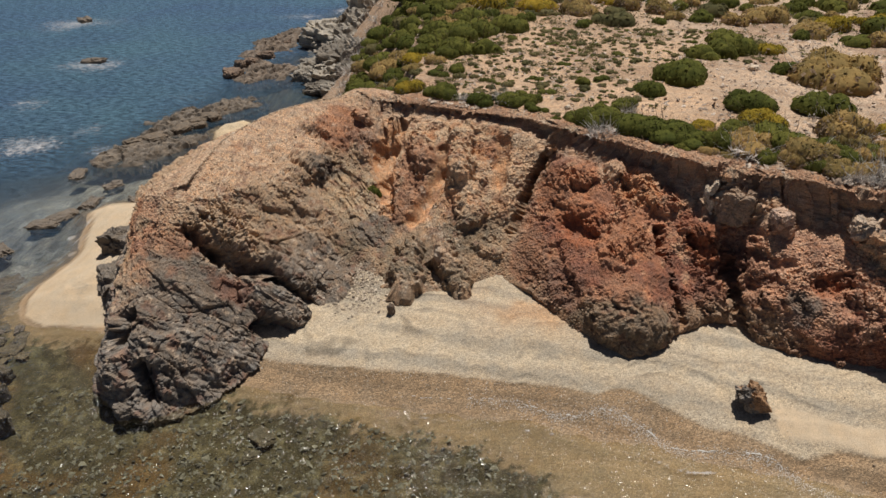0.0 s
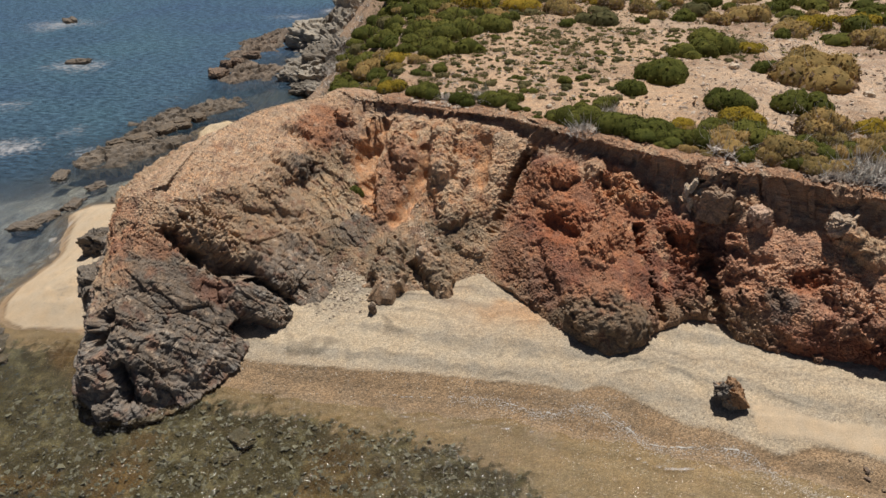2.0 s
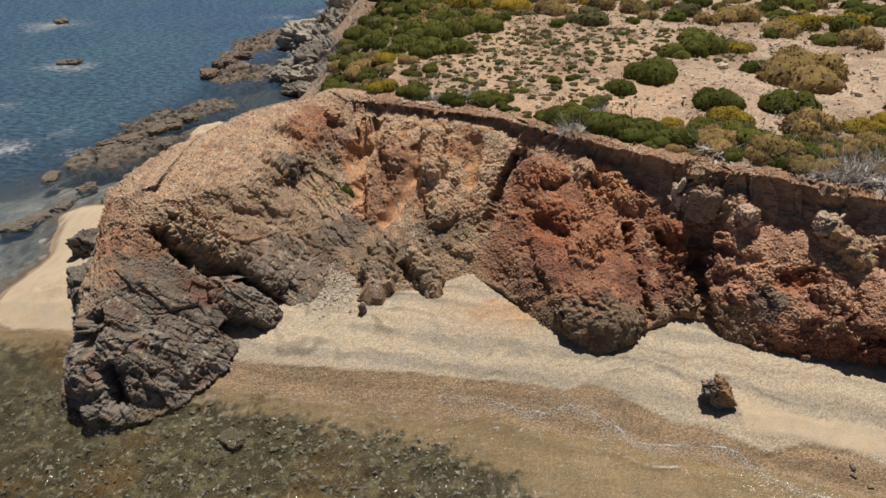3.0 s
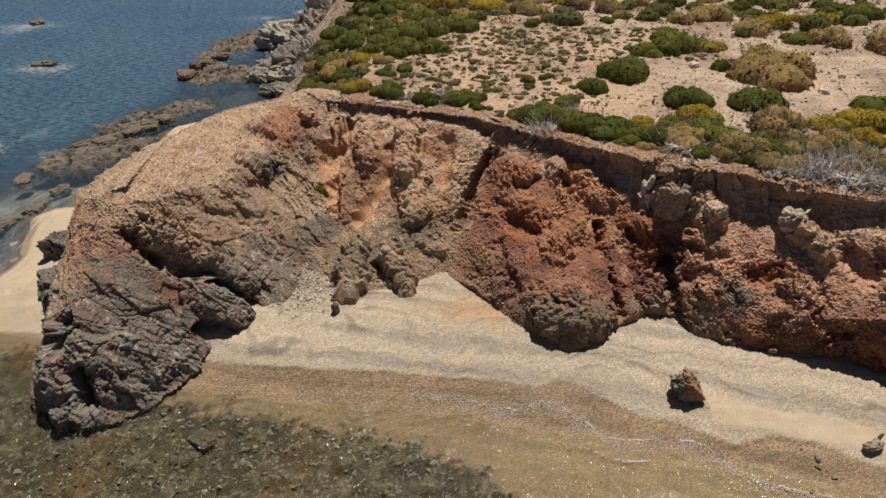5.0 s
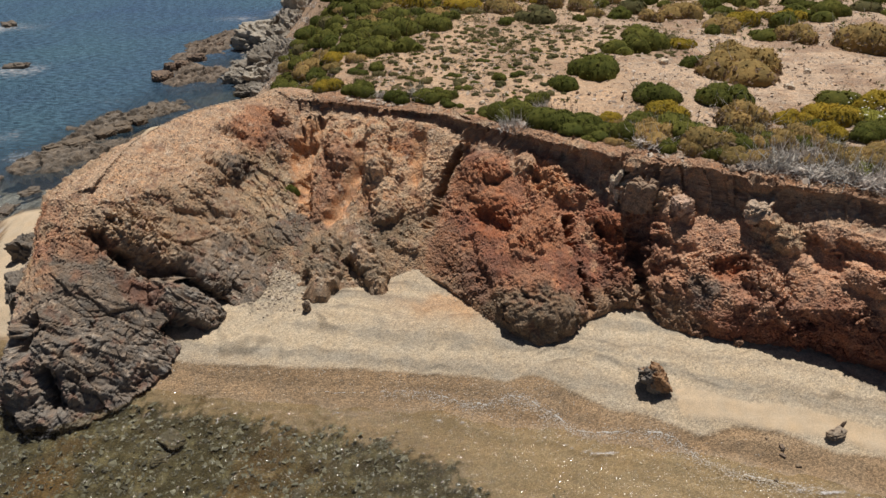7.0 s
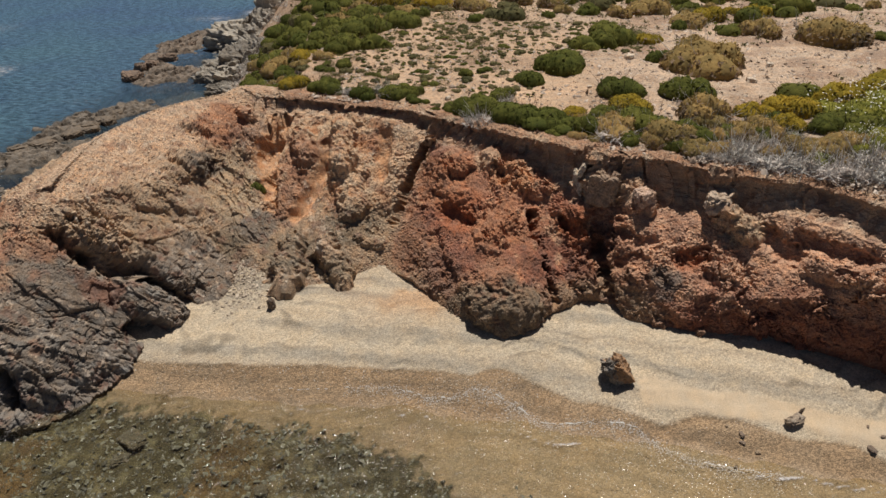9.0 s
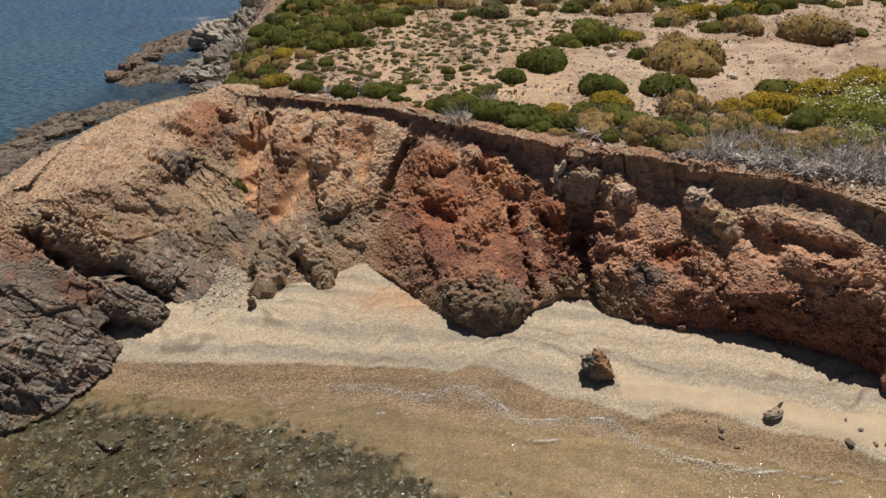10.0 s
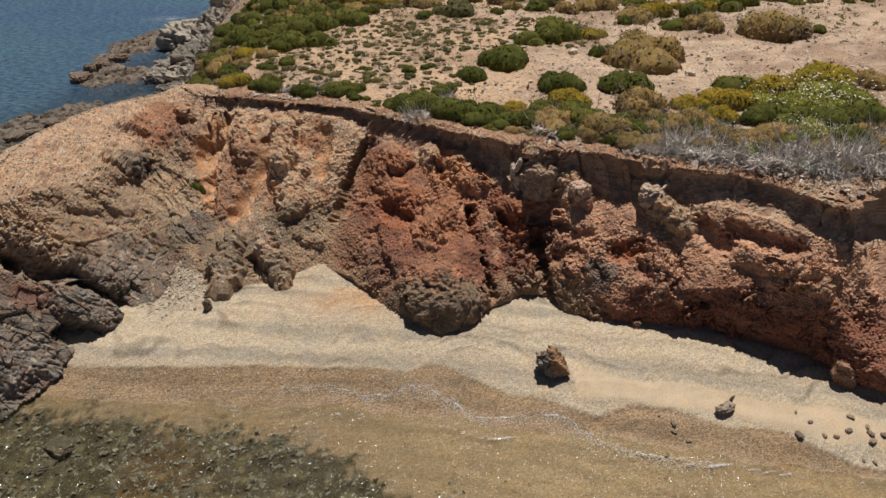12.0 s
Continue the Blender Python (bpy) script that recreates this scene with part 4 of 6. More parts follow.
# ---- foam left on the wet sand by the last wave ----
FOAM_LINE = [(-2.46, 10.72), (-1.17, 10.79), (0.51, 10.67), (1.7, 10.51), (2.5, 10.2), (3.33, 10.23), (3.98, 9.9), (4.56, 9.4), (5.97, 9.18), (6.56, 8.68), (7.13, 8.24), (7.76, 7.99), (8.6, 7.75)]


def build_foam():
    rng = np.random.default_rng(51)
    path = catmull(FOAM_LINE, np.linspace(0, len(FOAM_LINE) - 1, 900))
    way = np.gradient(path, axis=0)
    way /= np.linalg.norm(way, axis=1)[:, None]
    side = np.c_[-way[:, 1], way[:, 0]]
    p3 = np.c_[path, 0 * path[:, 0]]
    path = path + side * (0.05 * fbm(p3, 1.3, 3, seed=52) + 0.02 * perlin(p3, 7.0, 53))[:, None]
    wide = np.clip(0.003 + 0.020 * fbm(p3, 2.2, 3, seed=54) + 0.022 * perlin(p3, 11.0, 55), 0.0, 0.022) * smooth(-2.5, 1.0, path[:, 0])
    verts, faces = [], []
    for k in range(len(path) - 1):
        if wide[k] > 0.004 and wide[k + 1] > 0.004:
            i = len(verts)
            verts += [path[k] - side[k] * wide[k] * 0.4, path[k] + side[k] * wide[k], path[k + 1] + side[k + 1] * wide[k + 1], path[k + 1] - side[k + 1] * wide[k + 1] * 0.4]
            faces.append((i, i + 1, i + 2, i + 3))
    for _ in range(3600):                                   # bubbles scattered seaward of the line
        k = rng.integers(150, len(path))
        mid = path[k] - side[k] * rng.exponential(0.05 if rng.random() < 0.55 else 0.3) * (-1 if rng.random() < 0.1 else 1) + rng.normal(0, 0.05, 2)
        r = rng.uniform(0.003, 0.009)
        i = len(verts)
        verts += [mid + (r * 1.6, 0), mid + (0, r), mid - (r * 1.6, 0), mid - (0, r)]
        faces.append((i, i + 1, i + 2, i + 3))
    v = np.array(verts)
    z = np.maximum(beach_height(v[None, :, 0], v[None, :, 1])[0][0], 0.004) + 0.012
    foam_mat, t, b = shader("sea foam", 0.7, 0.3)
    at = t.nodes.new("ShaderNodeTexCoord").outputs["Object"]
    lace = node(t, "ShaderNodeTexNoise", Scale=55.0, Detail=4.0)
    t.links.new(at, lace.inputs["Vector"])
    t.links.new(mixed(t, ramp(t, lace.outputs["Fac"], 0.35, 0.6), (0.30, 0.25, 0.19), (0.60, 0.57, 0.52)), b.inputs["Base Color"])
    return thing("sea_foam", mesh_data("sea_foam", np.c_[v, z], faces), foam_mat, "thin white line of foam and bubbles on wet sand", "foam", kind="stuff")


build_foam()


# ---- plateau ----
def build_plateau():
    xs, ss = axis(-12, 22, 0.13, -16, 300, 1.15), axis(0.0, 22, 0.12, -0.02, 90, 1.15)
    ss = ss[1:]
    x, s = np.meshgrid(xs, ss)
    y = np.interp(x, PLAN[:, 0], PLAN[:, 1]) + 0.40 * smooth(-3.4, -2.4, x) + s
    z = plateau_height(x, y) - 0.03 * smooth(0.4, 0, s) - (0.07 + 0.08 * smooth(8.5, 10.5, x)) * smooth(0.3, 0, s) * smooth(-3, -2, x) - 0.06 * smooth(0.8, 0, s) * smooth(-2.4, -3.4, x)
    p = np.stack([x, y, z], -1).reshape(-1, 3)
    t1, t2 = fbm(p, 0.33, 4, seed=91), fbm(p, 1.7, 4, seed=93)
    pink, cream, brown = np.array((0.435, 0.31, 0.21)), np.array((0.425, 0.325, 0.24)), np.array((0.27, 0.19, 0.13))
    c = blend(np.tile(pink, (len(p), 1)), cream, smooth(6.5, 9.5, p[:, 0] + 1.5 * t1))
    c = blend(c, brown, np.clip(smooth(0.0, 0.3, t2 * 0.5 + t1 * 0.7) * 0.8 + 0.5 * smooth(1.5, -1.5, p[:, 0]) * smooth(20.5, 23, p[:, 1]), 0, 0.85))
    c = blend(c, np.array((0.30, 0.21, 0.15)), smooth(0.5, 0.0, s.ravel()) * 0.4)
    c = blend(c, np.array((0.23, 0.155, 0.11)), smooth(0.05, 0.35, fbm(p * (0.7, 1.3, 1), 0.6, 4, seed=95)) * smooth(8.5, 11, p[:, 0]) * 0.65)
    stony = np.clip(0.55 + 0.4 * t2, 0.1, 1)
    me = mesh_data("plateau", p, grid_faces(len(ss), len(xs)), np.c_[c * (1 + 0.22 * t2[:, None]), stony])
    return thing("plateau", me, soil_mat, "dry pinkish gravelly ground above the cliff", "ground", kind="structure")


build_plateau()


# ---- rocks and stones ----
def rock_mesh(name, seed, size, detail=4, flat=0.0, tone=(0.15, 0.13, 0.11), rust=0.0, layer=0.0, rugged=0.8):
    """An angular rock of half-axes size, centred a little over its foot."""
    bm = bmesh.new()
    bmesh.ops.create_icosphere(bm, subdivisions=detail, radius=1.0)
    bm.verts.ensure_lookup_table()
    v = np.array([q.co[:] for q in bm.verts])
    f = np.array([[q.index for q in g.verts] for g in bm.faces])
    bm.free()
    v /= np.abs(v).max(1)[:, None] ** 0.55 * 1.12
    q = v + seed * 3.7
    d = 0.22 * fbm(q, 0.9, 3, seed=seed % 7)
    for scale, deep in ((0.8, 0.34), (2.0, 0.20), (5.0, 0.09), (11.0, 0.035)):
        one, two, who, lean = cells(q, scale, seed % 5)
        d = d + deep * (0.95 * lean + 0.5 * (who - 0.5))
    if layer:
        w = q @ np.array((0.55, 0.25, 0.8)) / layer + 0.4 * perlin(q, 1.3, 5)
        w -= np.floor(w)
        d = d + 0.09 * smooth(0, 0.25, w) * (1 - smooth(0.75, 1, w))
    d = rugged * d + 0.03 * fbm(q, 9, 3, seed=3)
    v = v * (1 + d)[:, None]
    if flat:
        v[:, 2] = np.where(v[:, 2] > 0, v[:, 2] * (1 - flat * 0.5), v[:, 2])
    v = v * np.array(size)
    t1, t2 = fbm(q, 1.2, 3, seed=11), fbm(q, 4, 3, seed=13)
    c = np.tile(np.array(tone), (len(v), 1)) * (1 + 0.25 * t2 + 0.15 * t1)[:, None]
    if rust:
        c = blend(c, np.array((0.36, 0.19, 0.075)), smooth(0.0, 0.35, t1 + 0.4 * t2 + 0.9 * (v[:, 0] / size[0]) + 0.05) * rust)
    return mesh_data(name, v, f, np.c_[np.clip(c, 0.01, 0.9), np.full(len(v), 0.25)], soft=False)


def rock(name, x, y, z, size, seed, label, category="rock", group="", turn=None, **more):
    ob = thing(name, rock_mesh(name, seed, size, **more), slab_mat, label, category, group)
    ob.matrix_world = pose(x, y, z, 0, 0, seed * 47.0 % 360 if turn is None else turn)
    return ob


def sand_z(x, y):
    z, _, _, _ = beach_height(np.array([[float(x)]]), np.array([[float(y)]]))
    return float(z[0, 0])


def top_z(x, y):
    return float(plateau_height(np.array([[float(x)]]), np.array([[float(y)]]))[0, 0])


boulder = rock("boulder", 6.16, 10.12, sand_z(6.16, 10.12) + 0.22, (0.24, 0.22, 0.36), 5, "dark layered boulder with a rust-orange side, on the pebbles", "boulder", turn=-15, detail=5, rust=0.6, layer=0.26, tone=(0.19, 0.17, 0.15), rugged=0.75)
boulder.matrix_world = pose(6.16, 10.12, sand_z(6.16, 10.12) + 0.2, 10, -36, -15)
rock("boulder", 11.9, 9.0, sand_z(11.9, 9.0) + 0.14, (0.26, 0.25, 0.33), 9, "brown fallen boulder at the foot of the cliff", "boulder", detail=5, tone=(0.30, 0.18, 0.12), rust=0.3)
rock("stone", 9.29, 8.70, sand_z(9.29, 8.70) + 0.06, (0.19, 0.10, 0.08), 12, "weathered grey-brown stone half sunk in sand", "stone", tone=(0.27, 0.22, 0.17), layer=0.3)
for x, y, h, turn in ((9.44, 8.82, 0.14, 12), (9.36, 8.68, 0.09, -20), (9.16, 8.72, 0.10, 25)):
    splinter = rock("stone", x, y, sand_z(x, y) + 0.06, (0.035, 0.028, h), 14, "upright grey-brown splinter of stone in sand", "stone", "splinters beside a sunken stone", tone=(0.24, 0.19, 0.15))
    splinter.matrix_world = pose(x, y, sand_z(x, y) + 0.08, 8, turn, 0)
rock("stone", -1.22, 13.02, sand_z(-1.22, 13.02) + 0.10, (0.09, 0.09, 0.17), 15, "small upright dark stone on the gravel", "stone", tone=(0.18, 0.14, 0.11))
rock("stone", 8.31, 11.10, sand_z(8.31, 11.1) + 0.04, (0.15, 0.1, 0.09), 17, "brown stone lying in the shade below the cliff", "stone", tone=(0.25, 0.15, 0.1))
rock("stone", 7.56, 11.40, sand_z(7.56, 11.4) + 0.03, (0.14, 0.08, 0.07), 18, "brown stone lying in the shade below the cliff", "stone", tone=(0.25, 0.15, 0.1))
STONES = [(8.0, 8.83, 0.07), (8.2, 8.61, 0.12), (8.16, 8.46, 0.1), (8.38, 8.26, 0.1), (7.86, 8.03, 0.09), (10.43, 7.98, 0.16), (11.55, 8.15, 0.12), (10.75, 8.17, 0.09), (10.58, 8.4, 0.07), (10.88, 7.88, 0.09), (11.07, 7.81, 0.1), (11.36, 7.88, 0.13),
          (11.74, 7.89, 0.1), (11.72, 7.76, 0.13), (11.95, 7.67, 0.14), (11.69, 7.62, 0.14), (11.36, 7.35, 0.07), (11.54, 7.28, 0.08), (3.22, 10.2, 0.05), (12.2, 7.9, 0.12), (12.35, 7.6, 0.15)]
for k, (x, y, r) in enumerate(STONES):
    rock("stone", x, y, sand_z(x, y) + r * 0.12, (r * 0.62, r * 0.40, r * 0.22), 20 + k, "dark flat stone on wet sand" if x < 9 else "grey-brown flat stone on the beach", "stone", "stones scattered on the beach", detail=3, tone=(0.17, 0.13, 0.1) if k % 3 else (0.25, 0.19, 0.13))

rng_rock = np.random.default_rng(23)
# ledges: low tilted beds, torn along their edges
def inside(x, y, ring):
    """Metres inside a ring of corners, minus outside."""
    best, side = np.full(x.shape, 1e9), np.zeros(x.shape, bool)
    for (ax, ay), (bx, by) in zip(ring, ring[1:] + ring[:1]):
        t = np.clip(((x - ax) * (bx - ax) + (y - ay) * (by - ay)) / ((bx - ax) ** 2 + (by - ay) ** 2), 0, 1)
        best = np.minimum(best, np.hypot(x - ax - t * (bx - ax), y - ay - t * (by - ay)))
        side ^= ((ay > y) != (by > y)) & (x < (bx - ax) * (y - ay) / (by - ay + 1e-9) + ax)
    return np.where(side, best, -best)


def ledge(name, ring, high, seed, label, tone, group, step=0.08):
    cx, cy = np.array(ring).mean(0)
    lo, hi = np.array(ring).min(0) - 0.8, np.array(ring).max(0) + 0.8
    xs, ys = np.arange(lo[0], hi[0], step), np.arange(lo[1], hi[1], step)
    x, y = np.meshgrid(xs, ys)
    p = np.stack([x, y, 0 * x + seed], -1).reshape(-1, 3)
    far = inside(x, y, ring).ravel() + 0.65 * fbm(p, 0.55, 4, seed=seed) - 0.05
    w = (p[:, 0] * 0.84 - p[:, 1] * 0.54) / 0.4 + 0.9 * fbm(p, 0.6, 3, seed=seed + 1)
    i = np.floor(w)
    saw = w - i
    one, two, who, lean = cells(np.c_[p[:, 0] * 0.84 - p[:, 1] * 0.54, (p[:, 0] * 0.54 + p[:, 1] * 0.84) * 0.5, i * 5.1], 1.3, seed)
    z = 0.72 * high * smooth(-0.1, 0.7, far) * (0.4 + 0.35 * saw * (1 - smooth(0.86, 1.0, saw)) + 0.5 * (who - 0.35)) + 0.10 * fbm(p, 1.8, 4, 0.6, seed=seed + 2) + 0.20 * fbm(p, 0.5, 2, seed=seed + 4)
    one, two, who, lean = cells(p, 3.4, seed + 3)
    z += 0.07 * lean + 0.08 * (who - 0.5) - 0.08 * (1 - smooth(0, 0.07, two - one))
    z = np.where(far > -0.15, z, np.minimum(z, 0.02)) - 0.5 * smooth(0.05, -0.6, far)
    wet = smooth(0.16, 0.02, z)
    t1, t2 = fbm(p, 0.9, 3, seed=12), fbm(p, 3.5, 4, seed=14)
    c = np.array(tone) * (1 + 0.25 * t1 + 0.35 * t2)[:, None] * (1 - 0.3 * wet)[:, None]
    v = np.c_[p[:, 0] - cx, p[:, 1] - cy, z]
    f = grid_faces(len(ys), len(xs))
    f = f[(z[f] > -0.35).all(1)]
    ob = thing(name, mesh_data(name, v, f, np.c_[np.clip(c, 0.01, 0.9), np.full(len(v), 0.3)], soft=False), slab_mat, label, "rock", group)
    ob.matrix_world = pose(cx, cy, 0)
    return ob


SHELF = [(-12.81, 23.27), (-12.68, 25.24), (-12.52, 27.5), (-11.94, 28.57), (-11.18, 29.71), (-10.6, 30.76), (-9.02, 30.76), (-8.38, 29.71), (-9.57, 28.94), (-10.25, 27.5), (-9.78, 25.24), (-11.03, 23.54), (-12.28, 23.01)]
ledge("shelf_rock", SHELF, 0.36, 50, "low grey-brown ledge of tilted schist at the waterline", (0.16, 0.138, 0.115), "ledges at the waterline")
ledge("sea_rock", [(-11.26, 38.54), (-11.05, 43.29), (-9.28, 45.16), (-8.29, 42.55), (-9.35, 38.54), (-10.65, 37.35)], 0.5, 60, "reddish-brown wave-washed ledge awash in the sea", (0.19, 0.155, 0.125), "rocks off the point", 0.09)
ledge("sea_rock", [(-10.83, 33.81), (-10.48, 36.63), (-8.76, 37.19), (-7.3, 35.86), (-8.13, 34.1), (-9.62, 33.14)], 0.42, 66, "low reddish-brown ledge awash in the sea", (0.18, 0.148, 0.12), "rocks off the point", 0.08)
for k in range(14):
    x = -9.8 - 2.6 * rng_rock.random()
    y = 24.4 + (x + 12.4) * 1.75 + rng_rock.normal(0, 0.6)
    r = rng_rock.uniform(0.15, 0.38)
    rock("shelf_rock", x, y, 0.06, (r * 1.4, r, rng_rock.uniform(0.1, 0.2)), 300 + k, "small brown block on a ledge at the waterline", "rock", "ledges at the waterline", detail=4, layer=0.2, tone=(0.14, 0.115, 0.09), turn=rng_rock.uniform(10, 60))
for k in range(7):
    x = rng_rock.uniform(-11.0, -8.6)
    y = 35 + (x + 11.0) * 3.2 + rng_rock.normal(0, 0.8)
    r = rng_rock.uniform(0.25, 0.5)
    rock("sea_rock", x, y, 0.03, (r, r * 1.3, rng_rock.uniform(0.15, 0.4)), 340 + k, "small reddish-brown rock awash in the sea", "rock", "rocks off the point", detail=4, layer=0.2, tone=(0.17, 0.125, 0.095))
PALE = [(-5.45, 33.33, 1.0, 0.7), (-6.5, 35.4, 0.9, 0.6), (-5.34, 36.4, 1.2, 0.9), (-6.22, 40.3, 1.4, 1.0), (-4.7, 39.6, 1.1, 1.3), (-5.4, 43.5, 1.1, 1.4), (-7.2, 42.3, 1.1, 0.8), (-4.1, 36.4, 1.0, 1.2), (-4.5, 33.2, 0.8, 0.9), (-4.6, 46.5, 1.5, 2.0), (-5.0, 31.3, 0.7, 0.5), (-5.9, 32.0, 0.6, 0.35), (-3.8, 43.0, 1.2, 2.3), (-6.95, 34.2, 0.5, 0.45), (-6.2, 33.1, 0.6, 0.4), (-7.0, 35.0, 0.45, 0.35), (-4.6, 41.0, 1.0, 1.7), (-4.3, 48.5, 1.4, 2.5), (-4.8, 37.8, 0.9, 1.2), (-4.3, 34.6, 0.7, 1.3), (-4.2, 44.6, 1.0, 2.0)]
for k, (x, y, r, h) in enumerate(PALE):
    rock("pale_rock", x, y, h * 0.15, (r, r * 1.2, h), 90 + k, "pale grey jagged rock at the foot of the point", "rock", "jagged rocks along the point", detail=5, layer=0.3, tone=((0.31, 0.285, 0.245), (0.25, 0.23, 0.2), (0.15, 0.135, 0.115))[k % 3], rugged=1.15)
SKERRIES = [(-24.3, 47.6, 0.8), (-19.1, 37.3, 0.75), (-11.42, 21.41, 0.4), (-11.61, 20.1, 0.5), (-10.21, 20.31, 0.36), (-12.4, 18.53, 0.5), (-12.06, 19.1, 0.5), (-13.1, 22.4, 0.5), (-12.9, 17.0, 0.5)]
for k, (x, y, r) in enumerate(SKERRIES):
    rock("skerry", x, y, -0.03, (r, r * 0.55, 0.10 + 0.30 * r * r), 110 + k, "small dark rock barely out of the sea", "rock", "small rocks awash", detail=4, tone=(0.14, 0.12, 0.10))
# rocks set in the scarp under the rim, and pale slabs of schist beside them
SET = [(6.66, 13.74, 3.14, 0.43, 0.3, 0.42, (0.30, 0.22, 0.16)), (7.46, 13.2, 3.08, 0.28, 0.24, 0.24, (0.45, 0.325, 0.25)), (8.95, 12.62, 3.22, 0.36, 0.28, 0.24, (0.43, 0.34, 0.26)), (9.2, 12.35, 2.92, 0.26, 0.22, 0.18, (0.42, 0.33, 0.28))]
for k, (x, y, z, a, b, c, tone) in enumerate(SET):
    rock("scarp_rock", x, y, z, (a, b, c), 440 + k, "weathered tan rock stuck in the scarp under the rim", "rock", "rocks in the scarp", turn=-25 + 40 * k, detail=5, tone=tone, rugged=0.72)
for k, (x, y, z, tilt) in enumerate([(6.18, 14.05, 3.42, 24), (6.06, 14.08, 3.22, 8), (6.3, 13.95, 3.25, 36), (6.12, 13.98, 3.02, -6)]):
    plate = rock("schist_plate", x, y, z, (0.07, 0.13, 0.19), 450 + k, "thin pale slab of schist hanging in the scarp", "rock", "pale slabs in the scarp", detail=4, tone=(0.55, 0.47, 0.37), layer=0.2)
    plate.matrix_world = pose(x, y, z, 0, tilt, -20 + 13 * k)
REEF = [(-11.2, 14.3, 0.8), (-10.54, 13.95, 0.35), (-10.4, 12.6, 0.6), (-11.8, 15.4, 0.6), (-9.85, 12.4, 0.25), (-11.6, 13.2, 0.8)]
for k, (x, y, r) in enumerate(REEF):
    foot = min(sand_z(x, y), -0.1) - 0.12
    rock("reef_rock", x, y, (foot - 0.06) / 2, (r * 0.9, r * 0.65, (-0.06 - foot) / 2), 130 + k, "dark brown rock awash beside the little cove", "rock", "rocks beside the cove", detail=5, flat=0.3, layer=0.2, tone=(0.17, 0.145, 0.115))
for k in range(22):
    y = rng_rock.uniform(10.3, 13.4)
    x = -9.1 - 0.55 * (y - 10.3) * 0.6 - rng_rock.random() * 1.6
    r = rng_rock.uniform(0.16, 0.42)
    foot, top = min(sand_z(x, y), -0.1) - 0.12, rng_rock.uniform(-0.03, 0.06)
    rock("reef_rock", x, y, (foot + top) / 2, (r, r * 0.7, (top - foot) / 2), 400 + k, "small dark knobbly rock awash beside the little cove", "rock", "rocks beside the cove", detail=4, layer=0.15, tone=(0.125, 0.11, 0.095))
rock("headland_rock", -8.75, 16.3, 0.55, (0.55, 0.6, 0.6), 151, "dark block leaning on the headland above the little cove", "rock", detail=5, layer=0.3)
rock("headland_rock", -8.2, 14.55, 0.45, (0.75, 0.5, 0.5), 152, "dark block leaning on the headland above the little cove", "rock", detail=5, layer=0.3)
rock("headland_rock", -6.9, 11.05, 0.3, (0.36, 0.34, 0.45), 153, "brown block at the nose of the headland", "rock", detail=5, layer=0.3, tone=(0.2, 0.15, 0.115))
rock("headland_rock", -6.55, 10.45, 0.05, (0.27, 0.25, 0.25), 154, "small dark block at the water's edge", "rock", detail=5, layer=0.3, rugged=0.55)
DROWNED = [(-3.67, 9.94, 0.3), (-3.8, 9.5, 0.22), (-5.69, 8.46, 0.35), (-0.97, 8.46, 0.16), (-2.3, 8.2, 0.2)]
for k, (x, y, r) in enumerate(DROWNED):
    rock("drowned_stone", x, y, sand_z(x, y) - 0.04, (r, r * 0.75, 0.11), 160 + k, "dark rounded stone under shallow water", "stone", "stones under shallow water", detail=4, tone=(0.10, 0.09, 0.07))


# ---- loose stones, past counting ----
def pebble_field(name, at, size, material, label, seed, flat=0.6, tone=None):
    """Many small angular stones as one mesh."""
    rng = np.random.default_rng(seed)
    base = np.array([(1, 0, 0), (-1, 0, 0), (0, 1, 0), (0, -1, 0), (0, 0, 1), (0, 0, -1)], float)
    tri = np.array([(0, 2, 4), (2, 1, 4), (1, 3, 4), (3, 0, 4), (2, 0, 5), (1, 2, 5), (3, 1, 5), (0, 3, 5)])
    n = len(at)
    v = base[None] * rng.uniform(0.6, 1.25, (n, 6, 1)) + rng.normal(0, 0.16, (n, 6, 3))
    v *= np.stack([np.ones(n), rng.uniform(0.6, 1, n), rng.uniform(0.4, 1, n) * flat], -1)[:, None]
    q = rng.normal(size=(n, 2))
    q /= np.linalg.norm(q, axis=1)[:, None]
    tilt = rng.normal(0, 0.35, (n, 2))
    x, y = v[..., 0] * q[:, :1] - v[..., 1] * q[:, 1:], v[..., 0] * q[:, 1:] + v[..., 1] * q[:, :1]
    z = v[..., 2] + x * tilt[:, :1] + y * tilt[:, 1:]
    v = np.stack([x, y, z], -1) * np.asarray(size)[:, None, None] + np.asarray(at)[:, None]
    f = (tri[None] + (np.arange(n) * 6)[:, None, None]).reshape(-1, 3)
    return thing(name, mesh_data(name, v.reshape(-1, 3), f, None if tone is None else np.repeat(np.c_[tone, np.ones(n)], 6, axis=0), soft=False), material, label, "stones", kind="stuff")


